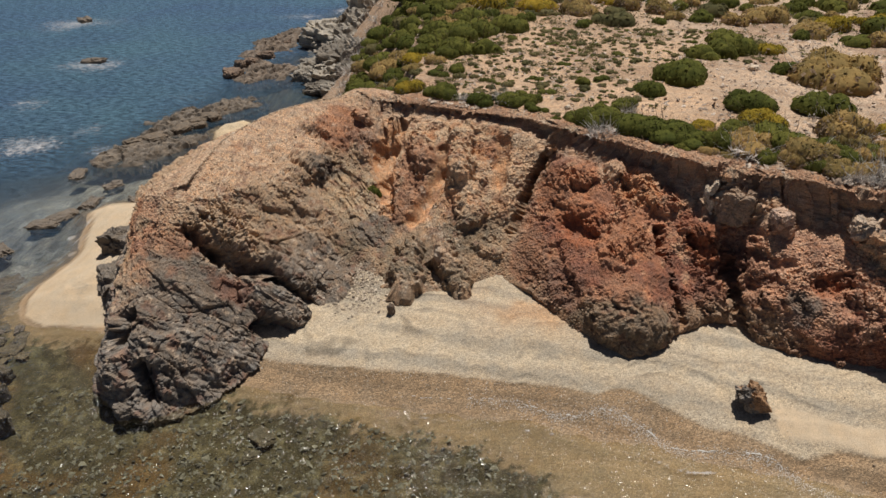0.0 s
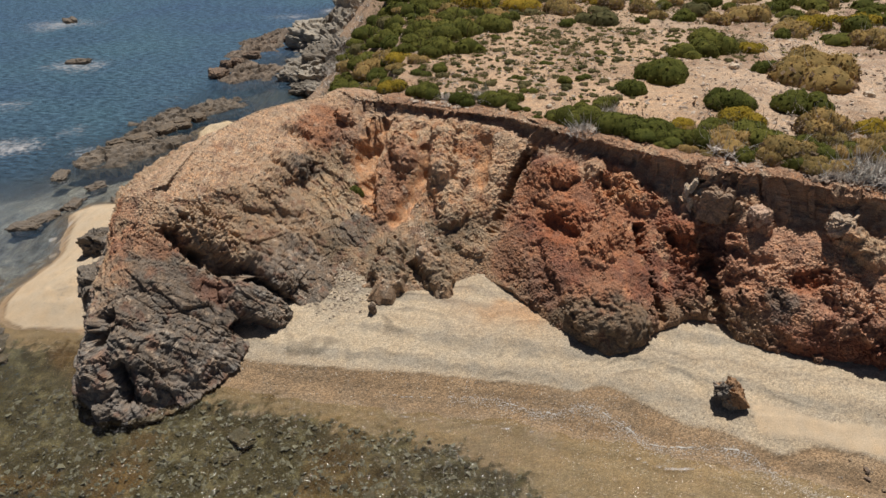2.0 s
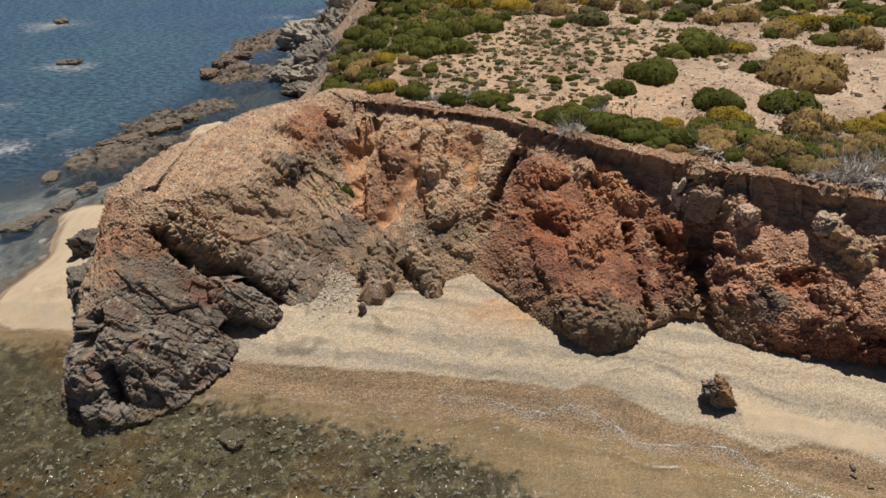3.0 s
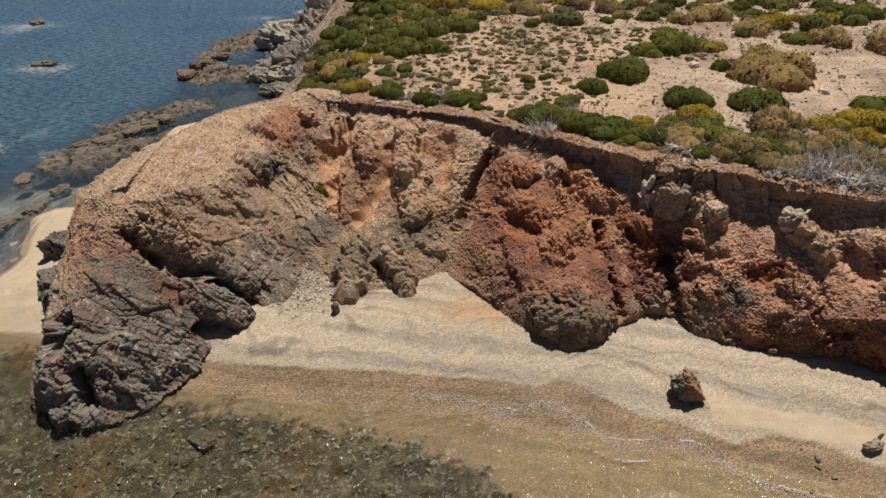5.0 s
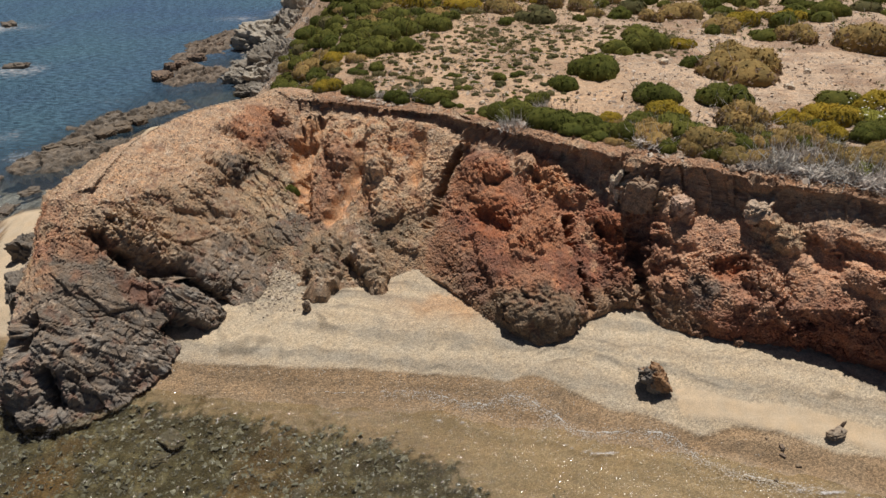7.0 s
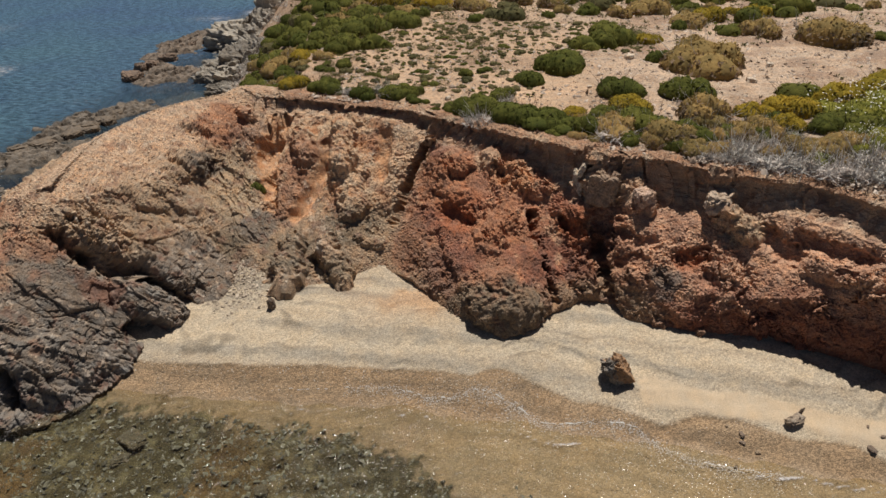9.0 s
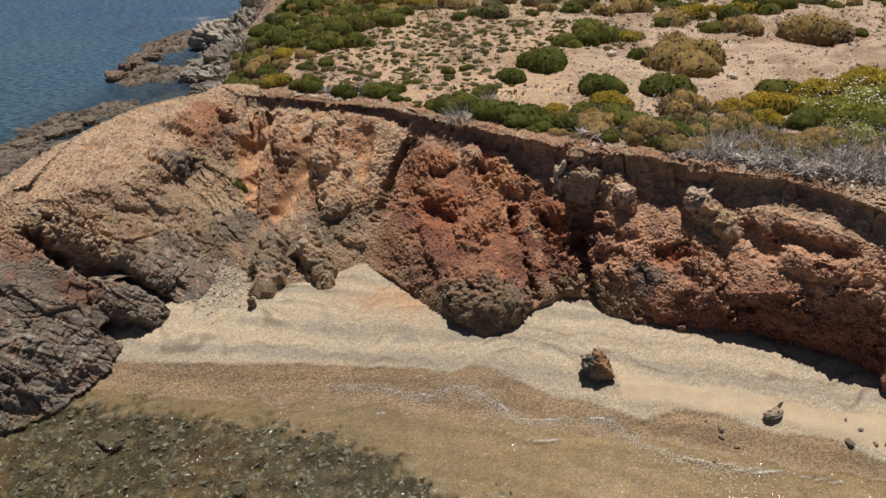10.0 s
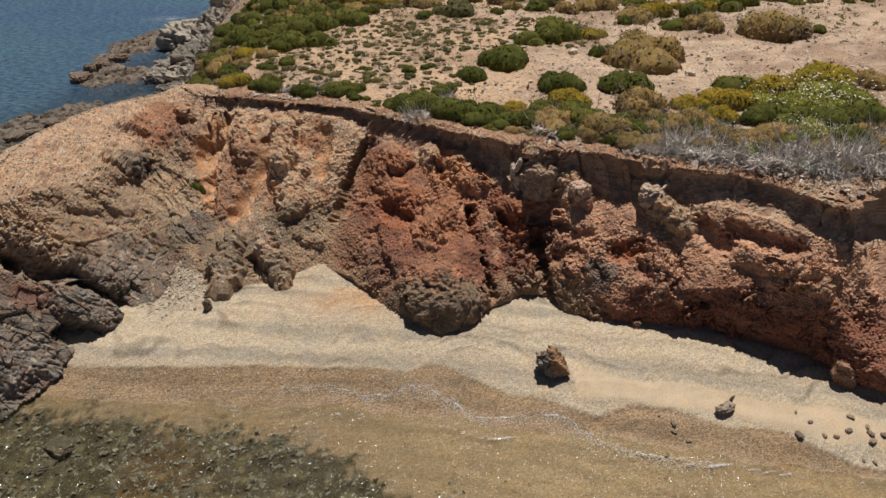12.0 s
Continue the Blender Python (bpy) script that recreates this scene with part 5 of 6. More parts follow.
def stone_material(name, low, high, toned_by=False):
    m, t, b = shader(name, 0.85, 0.3)
    isle = t.nodes.new("ShaderNodeNewGeometry")
    at = t.nodes.new("ShaderNodeTexCoord").outputs["Object"]
    grain = node(t, "ShaderNodeTexNoise", Scale=90.0, Detail=4.0)
    t.links.new(at, grain.inputs["Vector"])
    base = mixed(t, isle.outputs["Random Per Island"], low, high)
    if toned_by:
        tone = t.nodes.new("ShaderNodeVertexColor")
        tone.layer_name = "tone"
        base = mixed(t, 1.0, base, tone.outputs["Color"], "MULTIPLY")
    t.links.new(mixed(t, 1.0, base, mixed(t, grain.outputs["Fac"], (0.7,) * 3, (1.3,) * 3), "MULTIPLY"), b.inputs["Base Color"])
    return m


rng = np.random.default_rng(11)
n = 60000
px, py = rng.uniform(-9.5, 13, n), rng.uniform(8.5, 16, n)
pz, ps, pb, _ = beach_height(px[None], py[None])
ps = ps[0]
spot = fbm(np.c_[px, py, 0 * px], 1.4, 3, seed=101) + 0.5 * np.sin(ps * 5.2 + 2.2)
keep = (ps > 0.1) & (ps < 4.3) & (spot > rng.uniform(-0.9, 0.9, n)) & ~((px > 6.8) & (np.abs(ps - 1.25) < 0.3))
at = np.c_[px, py, pz[0] + 0.002][keep]
pebble_field("beach_pebbles", at, 0.008 + 0.016 * rng.random(keep.sum()) ** 3, stone_material("beach pebbles", (0.24, 0.20, 0.155), (0.54, 0.46, 0.36)), "grey and cream pebbles strewn over the beach", 3)

n = 15000
px, py = rng.uniform(-9.0, 4, n), rng.uniform(7.3, 11.5, n)
pz, ps, pb, _ = beach_height(px[None], py[None])
keep = (pb[0] + 0.12 * (ps[0] < -0.25) > rng.uniform(0.1, 0.9, n) + 0.9 * perlin(np.c_[px, py, 0 * px], 0.7, 44) + 0.15) & (ps[0] < -0.1)
at = np.c_[px, py, pz[0] + 0.002][keep]
pebble_field("seabed_stones", at, 0.013 + 0.075 * rng.random(keep.sum()) ** 4, stone_material("seabed stones", (0.055, 0.05, 0.04), (0.23, 0.22, 0.175)), "dark and olive stones on the seabed", 6, 0.38)

n = 2600
px, py = rng.normal(-2.05, 0.55, n), rng.normal(14.2, 0.5, n)
pebble_field("talus", np.c_[px, py, beach_height(px[None], py[None])[0][0] + 0.004], 0.012 + 0.05 * rng.random(n) ** 4, stone_material("talus", (0.22, 0.17, 0.12), (0.56, 0.46, 0.35)), "loose stones fanned out below a gully", 8, 0.7)

flatp = cliff_points.reshape(-1, 3)
rows, cols = cliff_points.shape[:2]
pick = np.random.default_rng(12).integers(0, len(flatp), 190000)
q = flatp[pick]
r_of, c_of = pick // cols, pick % cols
up = np.cross(cliff_points[np.minimum(r_of, rows - 2), np.minimum(c_of + 1, cols - 1)] - q, cliff_points[np.minimum(r_of + 1, rows - 1), c_of] - q)
up = up[:, 2] / (np.linalg.norm(up, axis=1) + 1e-9)
loose = fbm(q, 1.1, 3, seed=105)
upper_left = (q[:, 0] < -1.5) & (q[:, 2] > 2.4)
keep = (q[:, 2] > 0.5) & (cliff_tone[pick, 3] < np.random.default_rng(15).uniform(0.1, 0.6, len(q))) & ((up > 0.45) | (r_of > rows - 20)) & (loose + 0.9 * upper_left + 1.4 * (r_of > rows - 20) + 0.35 * ((q[:, 0] > -0.3) & (q[:, 0] < 2.6) & (q[:, 2] > 1.6)) + 0.2 * (q[:, 0] > 6) > np.random.default_rng(13).uniform(-0.2, 1.3, len(q)))
pebble_field("scree", q[keep] + (0, 0, 0.004), 0.011 + 0.034 * np.random.default_rng(14).random(keep.sum()) ** 4, stone_material("scree", (0.8, 0.8, 0.8), (1.6, 1.55, 1.45), True), "loose tan and rust stone chips on the cliff", 4, 0.75, cliff_tone[pick[keep], :3])

n = 46000
px = rng.uniform(-2.5, 20, n)
py = np.interp(px, PLAN[:, 0], PLAN[:, 1]) + 0.2 + 16 * rng.random(n) ** 1.6
keep = fbm(np.c_[px, py, 0 * px], 0.8, 3, seed=107) > rng.uniform(-0.5, 0.8, n)
px, py = px[keep], py[keep]
pebble_field("ground_stones", np.c_[px, py, plateau_height(px[None], py[None])[0] + 0.004], 0.018 + 0.085 * rng.random(len(px)) ** 5, stone_material("ground stones", (0.22, 0.155, 0.11), (0.60, 0.49, 0.39)), "small pale stones on the dry ground", 5)
for k, (x, y, r) in enumerate([(11.9, 17.6, 0.16), (3.4, 17.9, 0.11), (9.3, 20.3, 0.17), (8.6, 18.2, 0.09), (10.1, 18.0, 0.1), (13.0, 18.7, 0.14), (7.4, 18.0, 0.09)]):
    rock("stone", x, y, top_z(x, y) + r * 0.25, (r, r * 0.8, r * 0.6), 180 + k, "pale stone on the dry ground", "stone", "pale stones on the plateau", detail=3, tone=(0.55, 0.47, 0.38))


# ---- shrubs ----
def leaf_mesh(name, seed, count, leaf, high, lumps, low=0.0, top=1.0, spiky=0.0, width=0.65):
    """Small leaves over a mound of several domes, radius about 1 and height high; only those between low and top of its height."""
    rng = np.random.default_rng(seed)
    a, r = rng.uniform(0, 6.28, lumps), 0.62 * np.sqrt(rng.random(lumps))
    mids = np.c_[r * np.cos(a), r * np.sin(a), np.zeros(lumps)]
    rad = rng.uniform(0.34, 0.6, lumps) * (1.15 - 0.4 * r)
    tall = high * (1.12 - 0.75 * r ** 1.5) * rng.uniform(0.75, 1.05, lumps)
    if lumps == 1:
        mids[:], rad[:], tall[:] = 0, 0.95, high
    pos, nrm = [], []
    while len(pos) < count:
        k = rng.integers(lumps)
        u = rng.normal(size=3)
        u[2] = abs(u[2])
        u /= np.linalg.norm(u)
        shell = 1 - 0.28 * rng.random() ** 2
        p = mids[k] + u * (rad[k], rad[k], tall[k]) * shell
        if not low <= p[2] / high + 0.12 * rng.normal() <= top:
            continue
        pos.append(p)
        nrm.append(u)
    pos, nrm = np.array(pos), np.array(nrm)
    # mounds of close twigs that carry the leaves, uneven and welded
    around, rise = (12, 6) if count > 700 else (9, 4)
    a, h = np.meshgrid(np.arange(around + 1) * (2 * math.pi / around), np.linspace(0, 1.5, rise))
    dome = np.stack([np.cos(a) * np.cos(h), np.sin(a) * np.cos(h), np.sin(h)], -1).reshape(-1, 3)
    inner, mesh_in = [], []
    for k in range(lumps):
        if top >= 1 and width > 0.1:
            bulge = 0.92 + 0.13 * fbm(dome + seed + k * 1.7, 2.6, 3, seed=5)
            q = mids[k] + dome * (rad[k], rad[k], tall[k]) * bulge[:, None]
            mesh_in.append(grid_faces(rise, around + 1) + len(inner) * len(dome))
            inner.append(q)
    face = nrm + rng.normal(0, 0.22, pos.shape)
    ax = np.cross(face, rng.normal(size=pos.shape)) + nrm * spiky
    ax /= np.linalg.norm(ax, axis=1)[:, None]
    wid = np.cross(ax, face)
    wid /= np.linalg.norm(wid, axis=1)[:, None]
    size = leaf * rng.uniform(0.6, 1.4, count)[:, None]
    v = np.stack([pos - ax * size, pos + wid * size * width, pos + ax * size, pos - wid * size * width], 1).reshape(-1, 3)
    v[:, 2] = np.maximum(v[:, 2], -0.02)
    f = np.arange(4 * count).reshape(-1, 4)
    if inner:
        f = np.vstack([f, np.vstack(mesh_in) + len(v)])
        v = np.vstack([v, *inner])
    return mesh_data(name, v, f)


def stick_mesh(name, seed, count, long, thick, out=0.8, bend=0.5, rise=1.0):
    """Thin crooked twigs that fan out from one root, three-sided."""
    rng = np.random.default_rng(seed)
    ring = np.array([(math.cos(k * 2.094), math.sin(k * 2.094), 0) for k in range(3)])
    verts, faces = list(ring * thick * 1.5), []
    for _ in range(count):
        a = rng.uniform(0, 6.28)
        p = np.array((math.cos(a), math.sin(a), 0)) * out * 0.75 * math.sqrt(rng.random())
        way = np.array((p[0] * 0.9, p[1] * 0.9, 0.25 + 0.7 * rng.random() * rise)) + rng.normal(0, 0.18, 3)
        way /= np.linalg.norm(way)
        p[2] = 0.06
        size, step = thick * rng.uniform(0.6, 1.2), long * rng.uniform(0.5, 1.1) / 3
        last = 0
        for k in range(4):
            now = len(verts)
            verts += list(p + ring * size * (1 - 0.27 * k))
            for j in range(3):
                faces.append((last + j, last + (j + 1) % 3, now + (j + 1) % 3, now + j))
            last = now
            way = way + rng.normal(0, bend * 0.5, 3) + (0, 0, -0.06)
            way /= np.linalg.norm(way)
            p = p + way * step
            p[2] = max(p[2], 0.01)
    return mesh_data(name, verts, faces)


def flower_mesh(name, seed, count, high, size):
    rng = np.random.default_rng(seed)
    verts, faces = [], []
    for _ in range(count):
        a, r = rng.uniform(0, 6.28), 0.95 * math.sqrt(rng.random())
        mid = np.array((r * math.cos(a), r * math.sin(a), high * rng.uniform(0.75, 1.12)))
        tip = np.array((rng.normal(0, 0.35), rng.normal(-0.25, 0.35), 1.0))
        tip /= np.linalg.norm(tip)
        u = np.cross(tip, (1, 0, 0.1))
        u /= np.linalg.norm(u)
        w = np.cross(tip, u)
        for k in range(8):
            b, s = k * 0.785, size * rng.uniform(0.85, 1.15)
            d, e = math.cos(b) * u + math.sin(b) * w, -math.sin(b) * u + math.cos(b) * w
            i = len(verts)
            verts += [mid, mid + d * s * 0.6 + e * s * 0.24, mid + d * s + tip * s * 0.08, mid + d * s * 0.6 - e * s * 0.24]
            faces.append((i, i + 1, i + 2, i + 3))
    return mesh_data(name, verts, faces, soft=False)


petal_mat, _, pb = shader("white petals", 0.6, 0.3)
pb.inputs["Base Color"].default_value = (0.72, 0.69, 0.58, 1)


def shrub_kind(name, label, group, parts):
    """One shrub as an Empty with parts: (part name, mesh, material, label)."""
    base = tagged(new(name), label, "shrub", group)
    for pname, me, mat, plabel in parts:
        part(pname, me, mat, base, plabel)
    return base


KINDS = {}
NEAR, FAR = (1.0, 1.0), (0.18, 2.0)      # how many leaves, and how large
for level, (many, wide) in enumerate((NEAR, FAR)):
    for v in range(3):
        KINDS["g", level, v] = shrub_kind("green_shrub", "dense dark green evergreen shrub on dry ground", "evergreen shrubs", [
            ("foliage", leaf_mesh("foliage", 200 + v, int(1500 * many), 0.042 * wide, 0.62, 8 + 2 * v - 3 * level, spiky=0.4), green_leaf, ""), ("branch_work", stick_mesh("branch_work", 210 + v, 26 - 14 * level, 0.9, 0.016), bark_mat, "brown woody branches")])
        KINDS["s", level, v] = shrub_kind("small_shrub", "small olive cushion of scrub on bare soil", "small scrub cushions", [
            ("foliage", leaf_mesh("foliage", 220 + v, 130, 0.11, 0.5, 3 + v), (green_leaf, grey_leaf, grey_leaf)[v], ""), ("branch_work", stick_mesh("branch_work", 230 + v, 6, 0.7, 0.02), bark_mat, "brown woody branches")])
    for v in range(2):
        KINDS["y", level, v] = shrub_kind("yellow_shrub", "domed shrub with yellow flowering tips over dry brown sides", "yellow domed shrubs", [
            ("flowering_crown", leaf_mesh("flowering_crown", 240 + v, int(1500 * many), 0.034 * wide, 0.62, 4 + 3 * v, 0.42, 9, 0.6), yellow_leaf, "yellow flowering tips"), ("foliage", leaf_mesh("foliage", 240 + v, int(900 * many), 0.055 * wide, 0.62, 4 + 3 * v, -1, 0.55, 0.5), dry_leaf if v else grey_leaf, "dry brown lower twigs"),
            ("branch_work", stick_mesh("branch_work", 244 + v, 18, 0.9, 0.016), bark_mat, "brown woody branches")])
        KINDS["o", level, v] = shrub_kind("ochre_shrub", "domed shrub with dry ochre-brown tips", "ochre domed shrubs", [
            ("flowering_crown", leaf_mesh("flowering_crown", 250 + v, int(1300 * many), 0.034 * wide, 0.6, 5 + 3 * v, 0.25, 9, 0.6), ochre_leaf, "dry ochre tips"), ("foliage", leaf_mesh("foliage", 250 + v, int(800 * many), 0.055 * wide, 0.60, 5 + 3 * v, -1, 0.5, 0.6), dry_leaf, "brown dry sides"),
            ("branch_work", stick_mesh("branch_work", 254 + v, 30 - 15 * level, 0.8, 0.012), twig_mat, "grey bare twigs")])
        KINDS["d", level, v] = shrub_kind("dead_shrub", "dead shrub of bare silver-grey twigs", "dead grey shrubs", [
            ("twig_tangle", stick_mesh("twig_tangle", 260 + v, 84 - 50 * level, 1.1, 0.024, 0.9, 0.55, 0.85), twig_mat, "silver-grey bare twigs"), ("outer_twig_growth", leaf_mesh("outer_twig_growth", 262 + v, int(260 * (many + 0.1)), 0.22, 0.44, 7 + v, spiky=0.8, width=0.08), twig_mat, "fine silver-grey twig ends")])
    KINDS["f", level, 0] = shrub_kind("daisy_clump", "green clump of white daisies in flower", "daisy clumps", [
        ("foliage", leaf_mesh("foliage", 270, 2600, 0.05, 0.5, 10, spiky=1.4, width=0.3), lime_leaf, "green feathery leaves"), ("stalk_growth", stick_mesh("stalk_growth", 271, 160, 0.8, 0.007, 0.95, 0.2, 2.0), lime_leaf, "thin green stems"),
        ("bloom", flower_mesh("bloom", 272, 130, 0.56, 0.02), petal_mat, "white daisy heads")])

YELLOW = [(-0.93, 19.87, 0.51), (-0.91, 22.66, 0.53), (1.88, 29.54, 0.98), (3.81, 29.21, 0.86), (6.86, 30.03, 0.77), (6.54, 16.4, 0.44), (8.01, 16.3, 0.7), (10.52, 22.09, 0.6), (14.02, 25.04, 0.95), (15.19, 25.57, 0.62), (17.49, 21.51, 0.67), (15.92, 25.4, 0.85), (10.9, 15.44, 0.61), (11.94, 15.33, 0.93), (15.17, 16.42, 1.06)]
OCHRE = [(0.02, 26.72, 0.67), (0.93, 28.68, 0.72), (11.16, 19.37, 1.39), (6.96, 15.5, 0.41), (7.26, 15.2, 0.66), (8.23, 14.61, 0.72), (9.67, 15.33, 0.85), (12.9, 24.59, 0.69), (13.1, 24.19, 0.69), (14.66, 22.23, 0.96), (16.28, 21.37, 1.28), (10.69, 14.36, 0.58), (12.08, 13.21, 0.43), (12.47, 13.07, 0.44), (16.12, 15.95, 0.54)]
GREEN_WEST = [(-2.12, 20.54, 0.44), (-1.64, 20.95, 0.45), (-2.56, 21.49, 0.37), (-1.59, 23.24, 0.59), (-0.46, 23.82, 0.6), (0.3, 23.22, 0.78), (0.12, 26.16, 0.87), (1.13, 25.32, 0.95), (2.4, 25.92, 0.87), (1.42, 22.99, 0.58), (0.46, 21.22, 0.36), (-0.31, 19.4, 0.33), (0.1, 19.37, 0.5), (1.04, 18.5, 0.4), (1.89, 18.46, 0.48), (2.52, 18.47, 0.32), (2.23, 18.71, 0.33), (4.11, 19.71, 0.26), (2.99, 17.21, 0.17), (2.77, 17.83, 0.14), (4.92, 17.79, 0.44), (5.95, 18.93, 0.51), (7.07, 19.93, 0.8)]
GREEN_EAST = [(10.22, 20.07, 0.46), (9.76, 16.67, 0.7), (8.08, 17.41, 0.69), (5.92, 16.51, 0.34), (8.04, 15.38, 0.71), (6.61, 15.3, 0.51), (8.36, 14.17, 0.43), (9.06, 14.39, 0.52), (5.49, 16.13, 0.66), (4.83, 16.19, 0.59), (4.0, 17.01, 0.68), (3.49, 17.26, 0.38), (4.55, 16.74, 0.38), (5.93, 15.68, 0.51), (12.28, 23.74, 0.45), (9.28, 22.29, 0.91), (8.32, 21.89, 0.59), (9.38, 23.45, 0.63), (15.13, 24.41, 0.72), (18.12, 21.19, 0.34), (17.6, 25.5, 0.75), (11.15, 15.01, 0.31), (12.52, 16.28, 0.66), (9.91, 14.4, 0.43), (12.78, 14.33, 0.69), (14.32, 13.61, 0.71), (14.86, 14.04, 0.49)]
SMALL = [(-0.24, 20.77, 0.36), (0.53, 20.64, 0.27), (-1.63, 23.77, 0.4), (-2.49, 22.59, 0.39), (1.42, 19.58, 0.21), (1.93, 19.78, 0.26), (4.07, 19.25, 0.25), (6.8, 20.52, 0.46), (10.33, 22.9, 0.48), (13.52, 23.05, 0.45), (13.92, 22.66, 0.67), (16.95, 25.13, 0.73)]
DEAD = [(1.67, 18.61, 0.36), (4.98, 17.62, 0.24), (9.64, 16.55, 0.41), (9.4, 13.8, 0.44), (4.02, 16.24, 0.44), (9.72, 13.4, 0.5), (10.4, 13.5, 0.45), (10.05, 13.0, 0.55), (10.65, 12.8, 0.55), (11.1, 12.4, 0.5), (11.5, 12.1, 0.5), (12.0, 12.5, 0.55), (12.0, 11.7, 0.5), (12.5, 11.9, 0.6), (13.0, 12.1, 0.6), (13.1, 11.5, 0.55), (13.7, 11.8, 0.65)]
DAISY = [(13.32, 15.0, 1.11), (14.51, 15.06, 1.23), (10.88, 14.06, 0.44), (11.71, 12.75, 0.35)]
grown = []


def grow(kind, x, y, r, low=1.0):
    level = 0 if y < np.interp(x, PLAN[:, 0], PLAN[:, 1]) + 4.2 or r > 0.85 else 1
    v = rng.integers(sum(1 for k in KINDS if k[:2] == (kind, level)))
    m = pose(x, y, top_z(x, y) - 0.03 * r, 0, 0, rng.uniform(0, 360)) @ Matrix.Diagonal((r, r * rng.uniform(0.85, 1.1), r * low * rng.uniform(0.85, 1.1), 1))
    ob = copy_thing(KINDS[kind, level, int(v)], Matrix.Identity(4))
    ob.matrix_basis = m
    grown.append((x, y, r))


for kind, rows_, low in (("y", YELLOW, 0.85), ("o", OCHRE, 1.0), ("g", GREEN_WEST, 1.0), ("g", GREEN_EAST, 1.0), ("s", SMALL, 1.0), ("d", DEAD, 1.0), ("f", DAISY, 0.62)):
    for x, y, r in rows_:
        grow(kind, x, y, r * (0.95 if kind == "y" and x > 6 else 1.15), low)


def free(x, y, r):
    return all((x - a) ** 2 + (y - b) ** 2 > (0.75 * (r + c)) ** 2 for a, b, c in grown)


# the thinly grown field: small cushions on bare soil
count = 0
for attempt in range(9000):
    if count >= 330:
        break
    x, y = rng.uniform(-1, 10.5), rng.uniform(18.2, 27)
    if y > 27.5 - 0.3 * x or (x > 6.0 and y < 21.5 - 0.2 * (x - 6)) or (x > 5 and rng.random() < 0.5 and y < 21):
        continue
    r = 0.1 + 0.24 * rng.random() ** 1.6
    if free(x, y, r) and y > np.interp(x, PLAN[:, 0], PLAN[:, 1]) + 0.9:
        grow("s", x, y, r, 0.75)
        count += 1
# the closed thicket behind and along the point
count = 0
for attempt in range(6000):
    if count >= 330:
        break
    x, y = (rng.uniform(-3.2, 26), rng.uniform(20.5, 42)) if count < 210 else (rng.uniform(-3.4, 3.5), rng.uniform(20.5, 32))
    if y < 25.0 + 0.02 * x and not (x < 0.6 and y > 20.3 + 1.4 * max(x + 1.6, 0)):
        continue
    if 9 < x and y < 23.5 + 0.05 * x:
        continue
    r = rng.uniform(0.4, 1.0) * (1 if y < 32 else 1.3)
    if free(x, y, r * (0.55 if x > 2 else 0.3)) and not (x < -1.2 and y > 36) and shore_distance(np.array([x]), np.array([y]))[0] > 2.4:
        grow("ggosgog"[rng.integers(7)] if y > 29 else "gggos"[rng.integers(5)], x, y, r)
        count += 1
for x, y, r in [(-2.9, 20.6, 0.45), (-3.2, 21.3, 0.5), (-3.5, 22.2, 0.55), (-3.6, 23.4, 0.6), (-3.6, 24.8, 0.6), (-3.7, 26.4, 0.6), (-3.6, 28.2, 0.6), (-2.5, 20.3, 0.35), (-4.0, 29.5, 0.6), (-4.1, 31.0, 0.6), (-3.9, 32.5, 0.7), (-3.7, 34.0, 0.7), (-3.6, 35.5, 0.6), (-3.5, 37.0, 0.6), (-4.4, 30.3, 0.5), (-3.4, 39.0, 0.6)]:
    grow("d", x, y, r)
for kind, x, y, r in [("o", 11.4, 12.9, 0.5), ("f", 12.4, 13.0, 0.6), ("f", 13.1, 13.3, 0.7), ("o", 10.9, 13.5, 0.55), ("g", 10.4, 14.2, 0.5), ("o", 9.3, 13.7, 0.5), ("o", 9.95, 14.2, 0.6), ("d", 9.3, 13.35, 0.4), ("o", 8.7, 13.9, 0.5), ("o", 11.9, 13.1, 0.5), ("o", 8.0, 14.3, 0.5), ("g", 7.4, 14.5, 0.4),
                      ("o", 10.6, 14.6, 0.55), ("y", 11.3, 14.5, 0.6), ("g", 12.0, 14.1, 0.6), ("g", 13.4, 12.7, 0.6), ("f", 11.2, 12.75, 0.4), ("o", 12.7, 12.6, 0.4), ("g", 9.0, 14.8, 0.5), ("o", 9.4, 14.9, 0.6), ("d", 8.9, 13.5, 0.35), ("f", 13.9, 14.3, 0.9), ("g", 13.6, 13.6, 0.7), ("y", 13.4, 15.9, 0.8)]:
    grow(kind, x, y, r)
# the hedge along the cliff's edge
count = 0
for attempt in range(6000):
    if count >= 165:
        break
    x = rng.uniform(0.2, 15.0)
    y = np.interp(x, PLAN[:, 0], PLAN[:, 1]) + (0.62 if x < 10.5 else 0.9) + (0.35 if x < 4 else 1.5) * rng.random()
    r = rng.uniform(0.2, 0.42) if x < 7 else rng.uniform(0.3, 0.62)
    if (x > 7 or attempt % 3 == 0) and all((x - a) ** 2 + (y - b) ** 2 > ((0.36 if x > 7 else 0.6) * (r + q)) ** 2 for a, b, q in grown):
        grow("ggsd"[rng.integers(4)] if x < 6 else ("doogdogs" if x < 9.3 else "ooddoodo")[rng.integers(8)], x, y + 0.35 * r, r, 0.9)
        count += 1
# a small plant on the cliff
plant = copy_thing(KINDS["g", 0, 1], Matrix.Identity(4))
plant.matrix_basis = pose(-1.97, 16.78, 1.88) @ Matrix.Diagonal((0.32, 0.3, 0.5, 1))
tagged(plant, "small green plant rooted in the cliff", "plant")


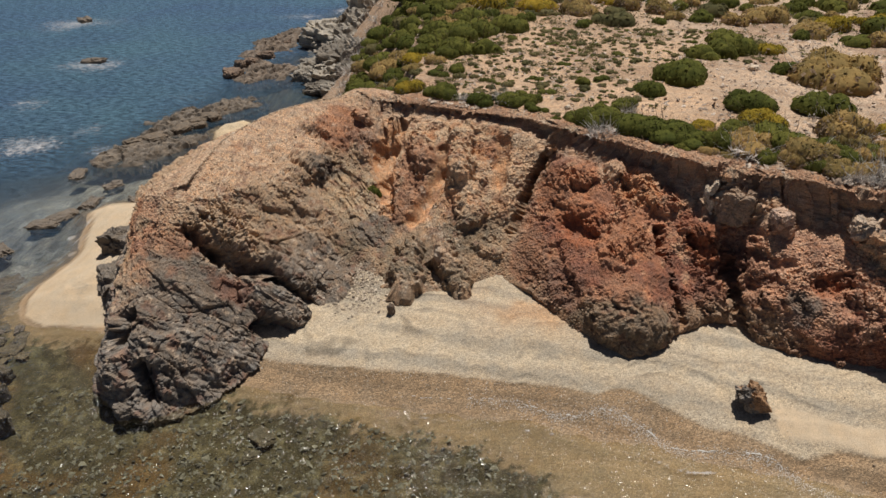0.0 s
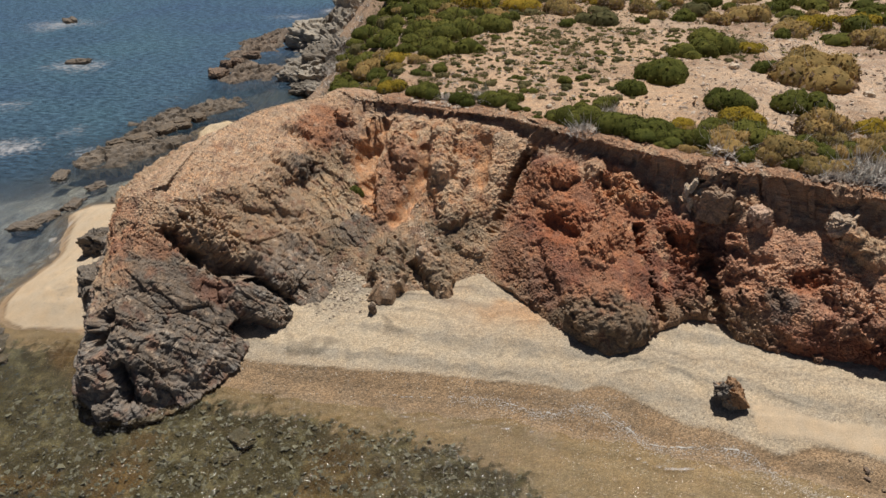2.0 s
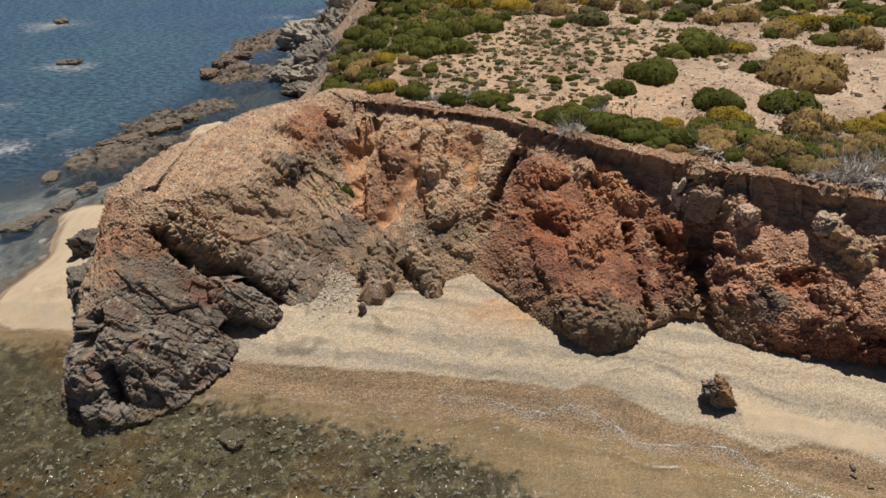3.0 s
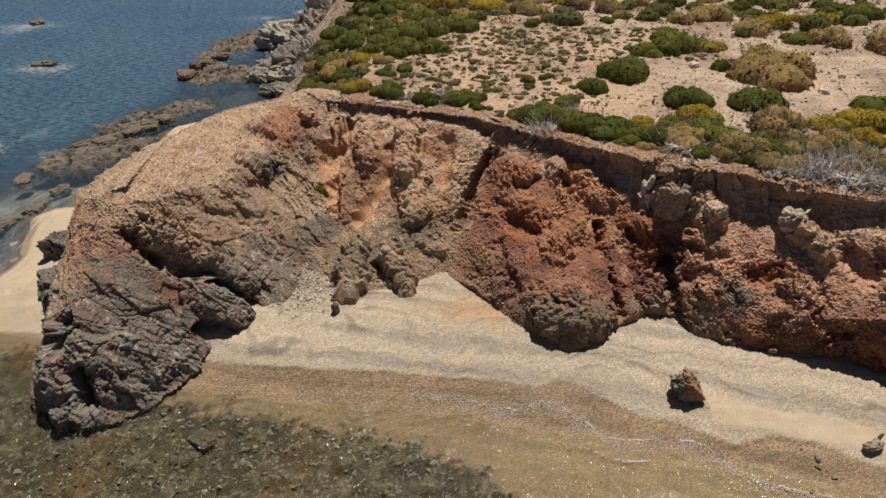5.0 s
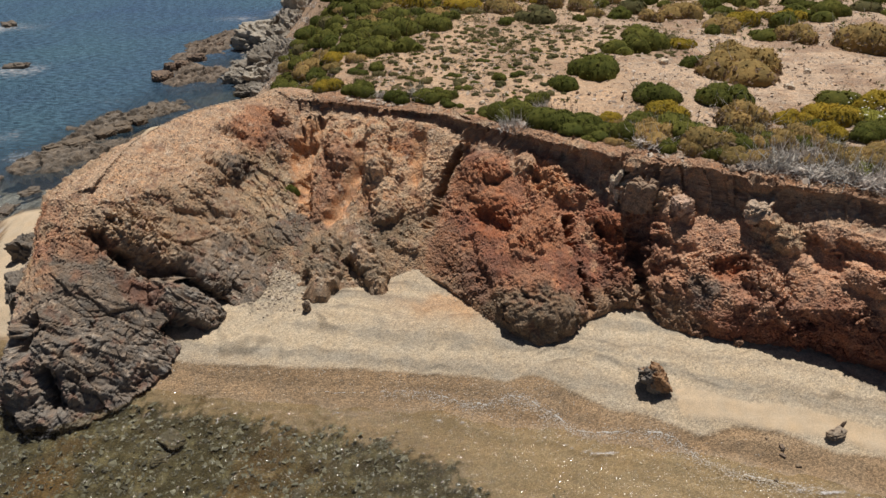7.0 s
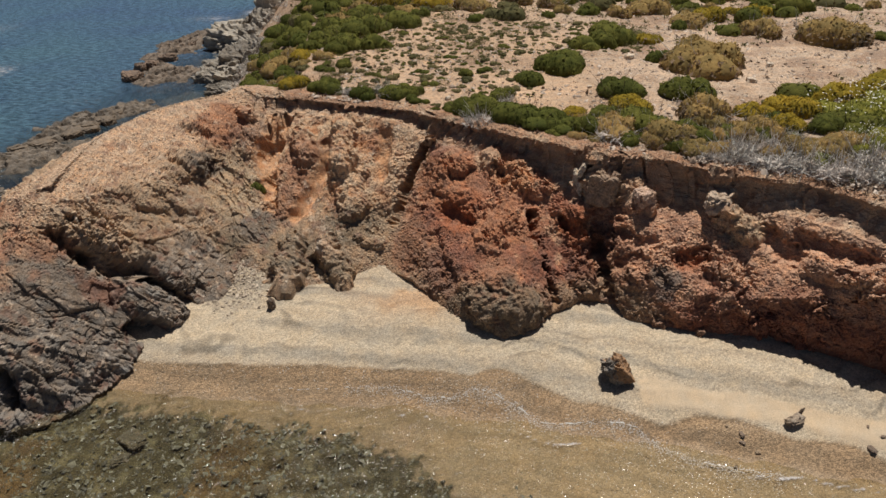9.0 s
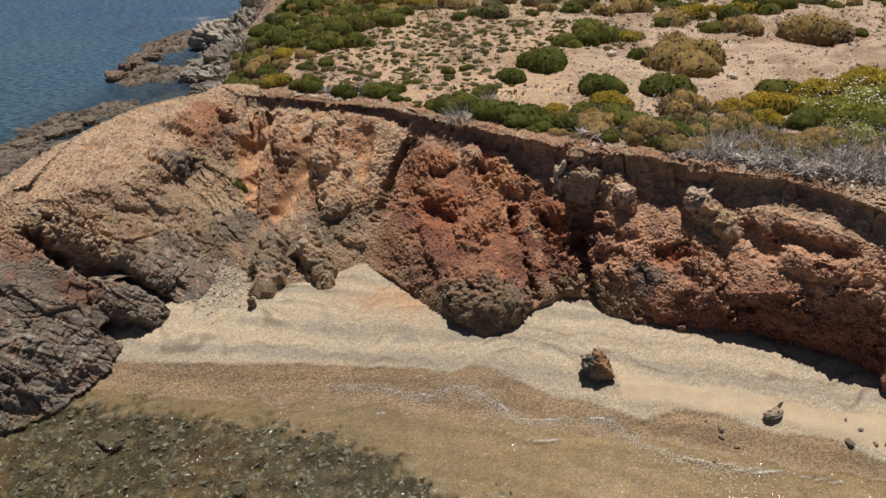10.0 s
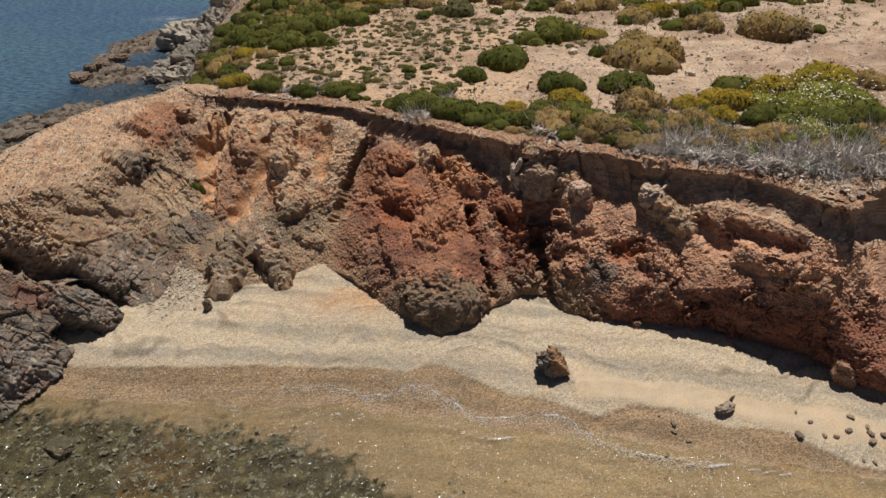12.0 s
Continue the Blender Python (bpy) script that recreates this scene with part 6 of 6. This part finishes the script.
# low growth past counting: tufts and litter between the shrubs
def tuft_field(name, at, size, material, label, seed, blades=7):
    rng = np.random.default_rng(seed)
    n = len(at)
    a, lean = rng.uniform(0, 6.28, (n, blades)), rng.uniform(0.25, 1.0, (n, blades))
    way = np.stack([np.cos(a) * lean, np.sin(a) * lean, rng.uniform(0.25, 0.8, (n, blades))], -1)
    side = np.stack([-np.sin(a), np.cos(a), 0 * a], -1) * 0.22
    foot = np.asarray(at)[:, None] + way * (1, 1, 0) * 0.25 * np.asarray(size)[:, None, None]
    s = np.asarray(size)[:, None, None]
    v = np.stack([foot, foot + way * s * 0.6 + side * s, foot + way * s, foot + way * s * 0.6 - side * s], 2).reshape(-1, 3)
    return thing(name, mesh_data(name, v, np.arange(len(v)).reshape(-1, 4), soft=False), material, label, "scrub", kind="stuff")


for name, n, leaf, label, seed in (("low_scrub", 2600, grey_leaf, "grey-green tufts low on the dry ground", 31), ("green_scrub", 1500, green_leaf, "low green growth between the shrubs", 32), ("dry_litter", 1800, bark_mat, "brown dry plant litter on the soil", 33)):
    px = rng.uniform(-3, 24, n)
    py = np.interp(px, PLAN[:, 0], PLAN[:, 1]) + 0.45 + 19 * rng.random(n)
    thick = fbm(np.c_[px, py, 0 * px], 0.55, 4, seed=seed) + 0.05 * (py - 21)
    bare = (px > 6.0) & (py < 21.8 - 0.05 * px) & (py > np.interp(px, PLAN[:, 0], PLAN[:, 1]) + 2.6)
    keep = (thick - (0.2 if name == "dry_litter" else 0.75) * bare > rng.uniform(-0.3, 0.7, n)) & (plateau_height(px[None], py[None])[0] > 2.0)
    px, py = px[keep], py[keep]
    tuft_field(name, np.c_[px, py, plateau_height(px[None], py[None])[0]], rng.uniform(0.05, 0.15, keep.sum()) * (0.7 if name == "dry_litter" else 1), leaf, label, seed)

n = 500
px, py = rng.uniform(-1, 11, n), rng.uniform(18.0, 29, n)
keep = (fbm(np.c_[px, py, 0 * px], 0.5, 3, seed=35) + 0.03 * (py - 22) > rng.uniform(-0.45, 0.5, n)) & ~((px > 5.5) & (py < 21.6)) & (py > np.interp(px, PLAN[:, 0], PLAN[:, 1]) + 1.0)
px, py = px[keep], py[keep]
pz = plateau_height(px[None], py[None])[0]
clump, spread = [], []
for x, y, z, r in zip(px, py, pz, rng.uniform(0.10, 0.26, len(px))):
    k = int(60 * r / 0.2)
    u = rng.normal(size=(k, 3)) * (1, 1, 0.35)
    u /= np.maximum(np.linalg.norm(u * (1, 1, 2), axis=1), 0.8)[:, None]
    clump.append(np.array((x, y, z)) + np.c_[u[:, :2], np.abs(u[:, 2])] * r)
    spread.append(rng.uniform(0.02, 0.05, k))
tuft_field("cushion_scrub", np.vstack(clump), np.concatenate(spread), grey_leaf, "olive-brown cushions of low scrub on dry soil", 36, 4)

# the patterns from which the shrubs were grown go again
for base in KINDS.values():
    for ob in (*base.children_recursive, base):
        bpy.data.objects.remove(ob)
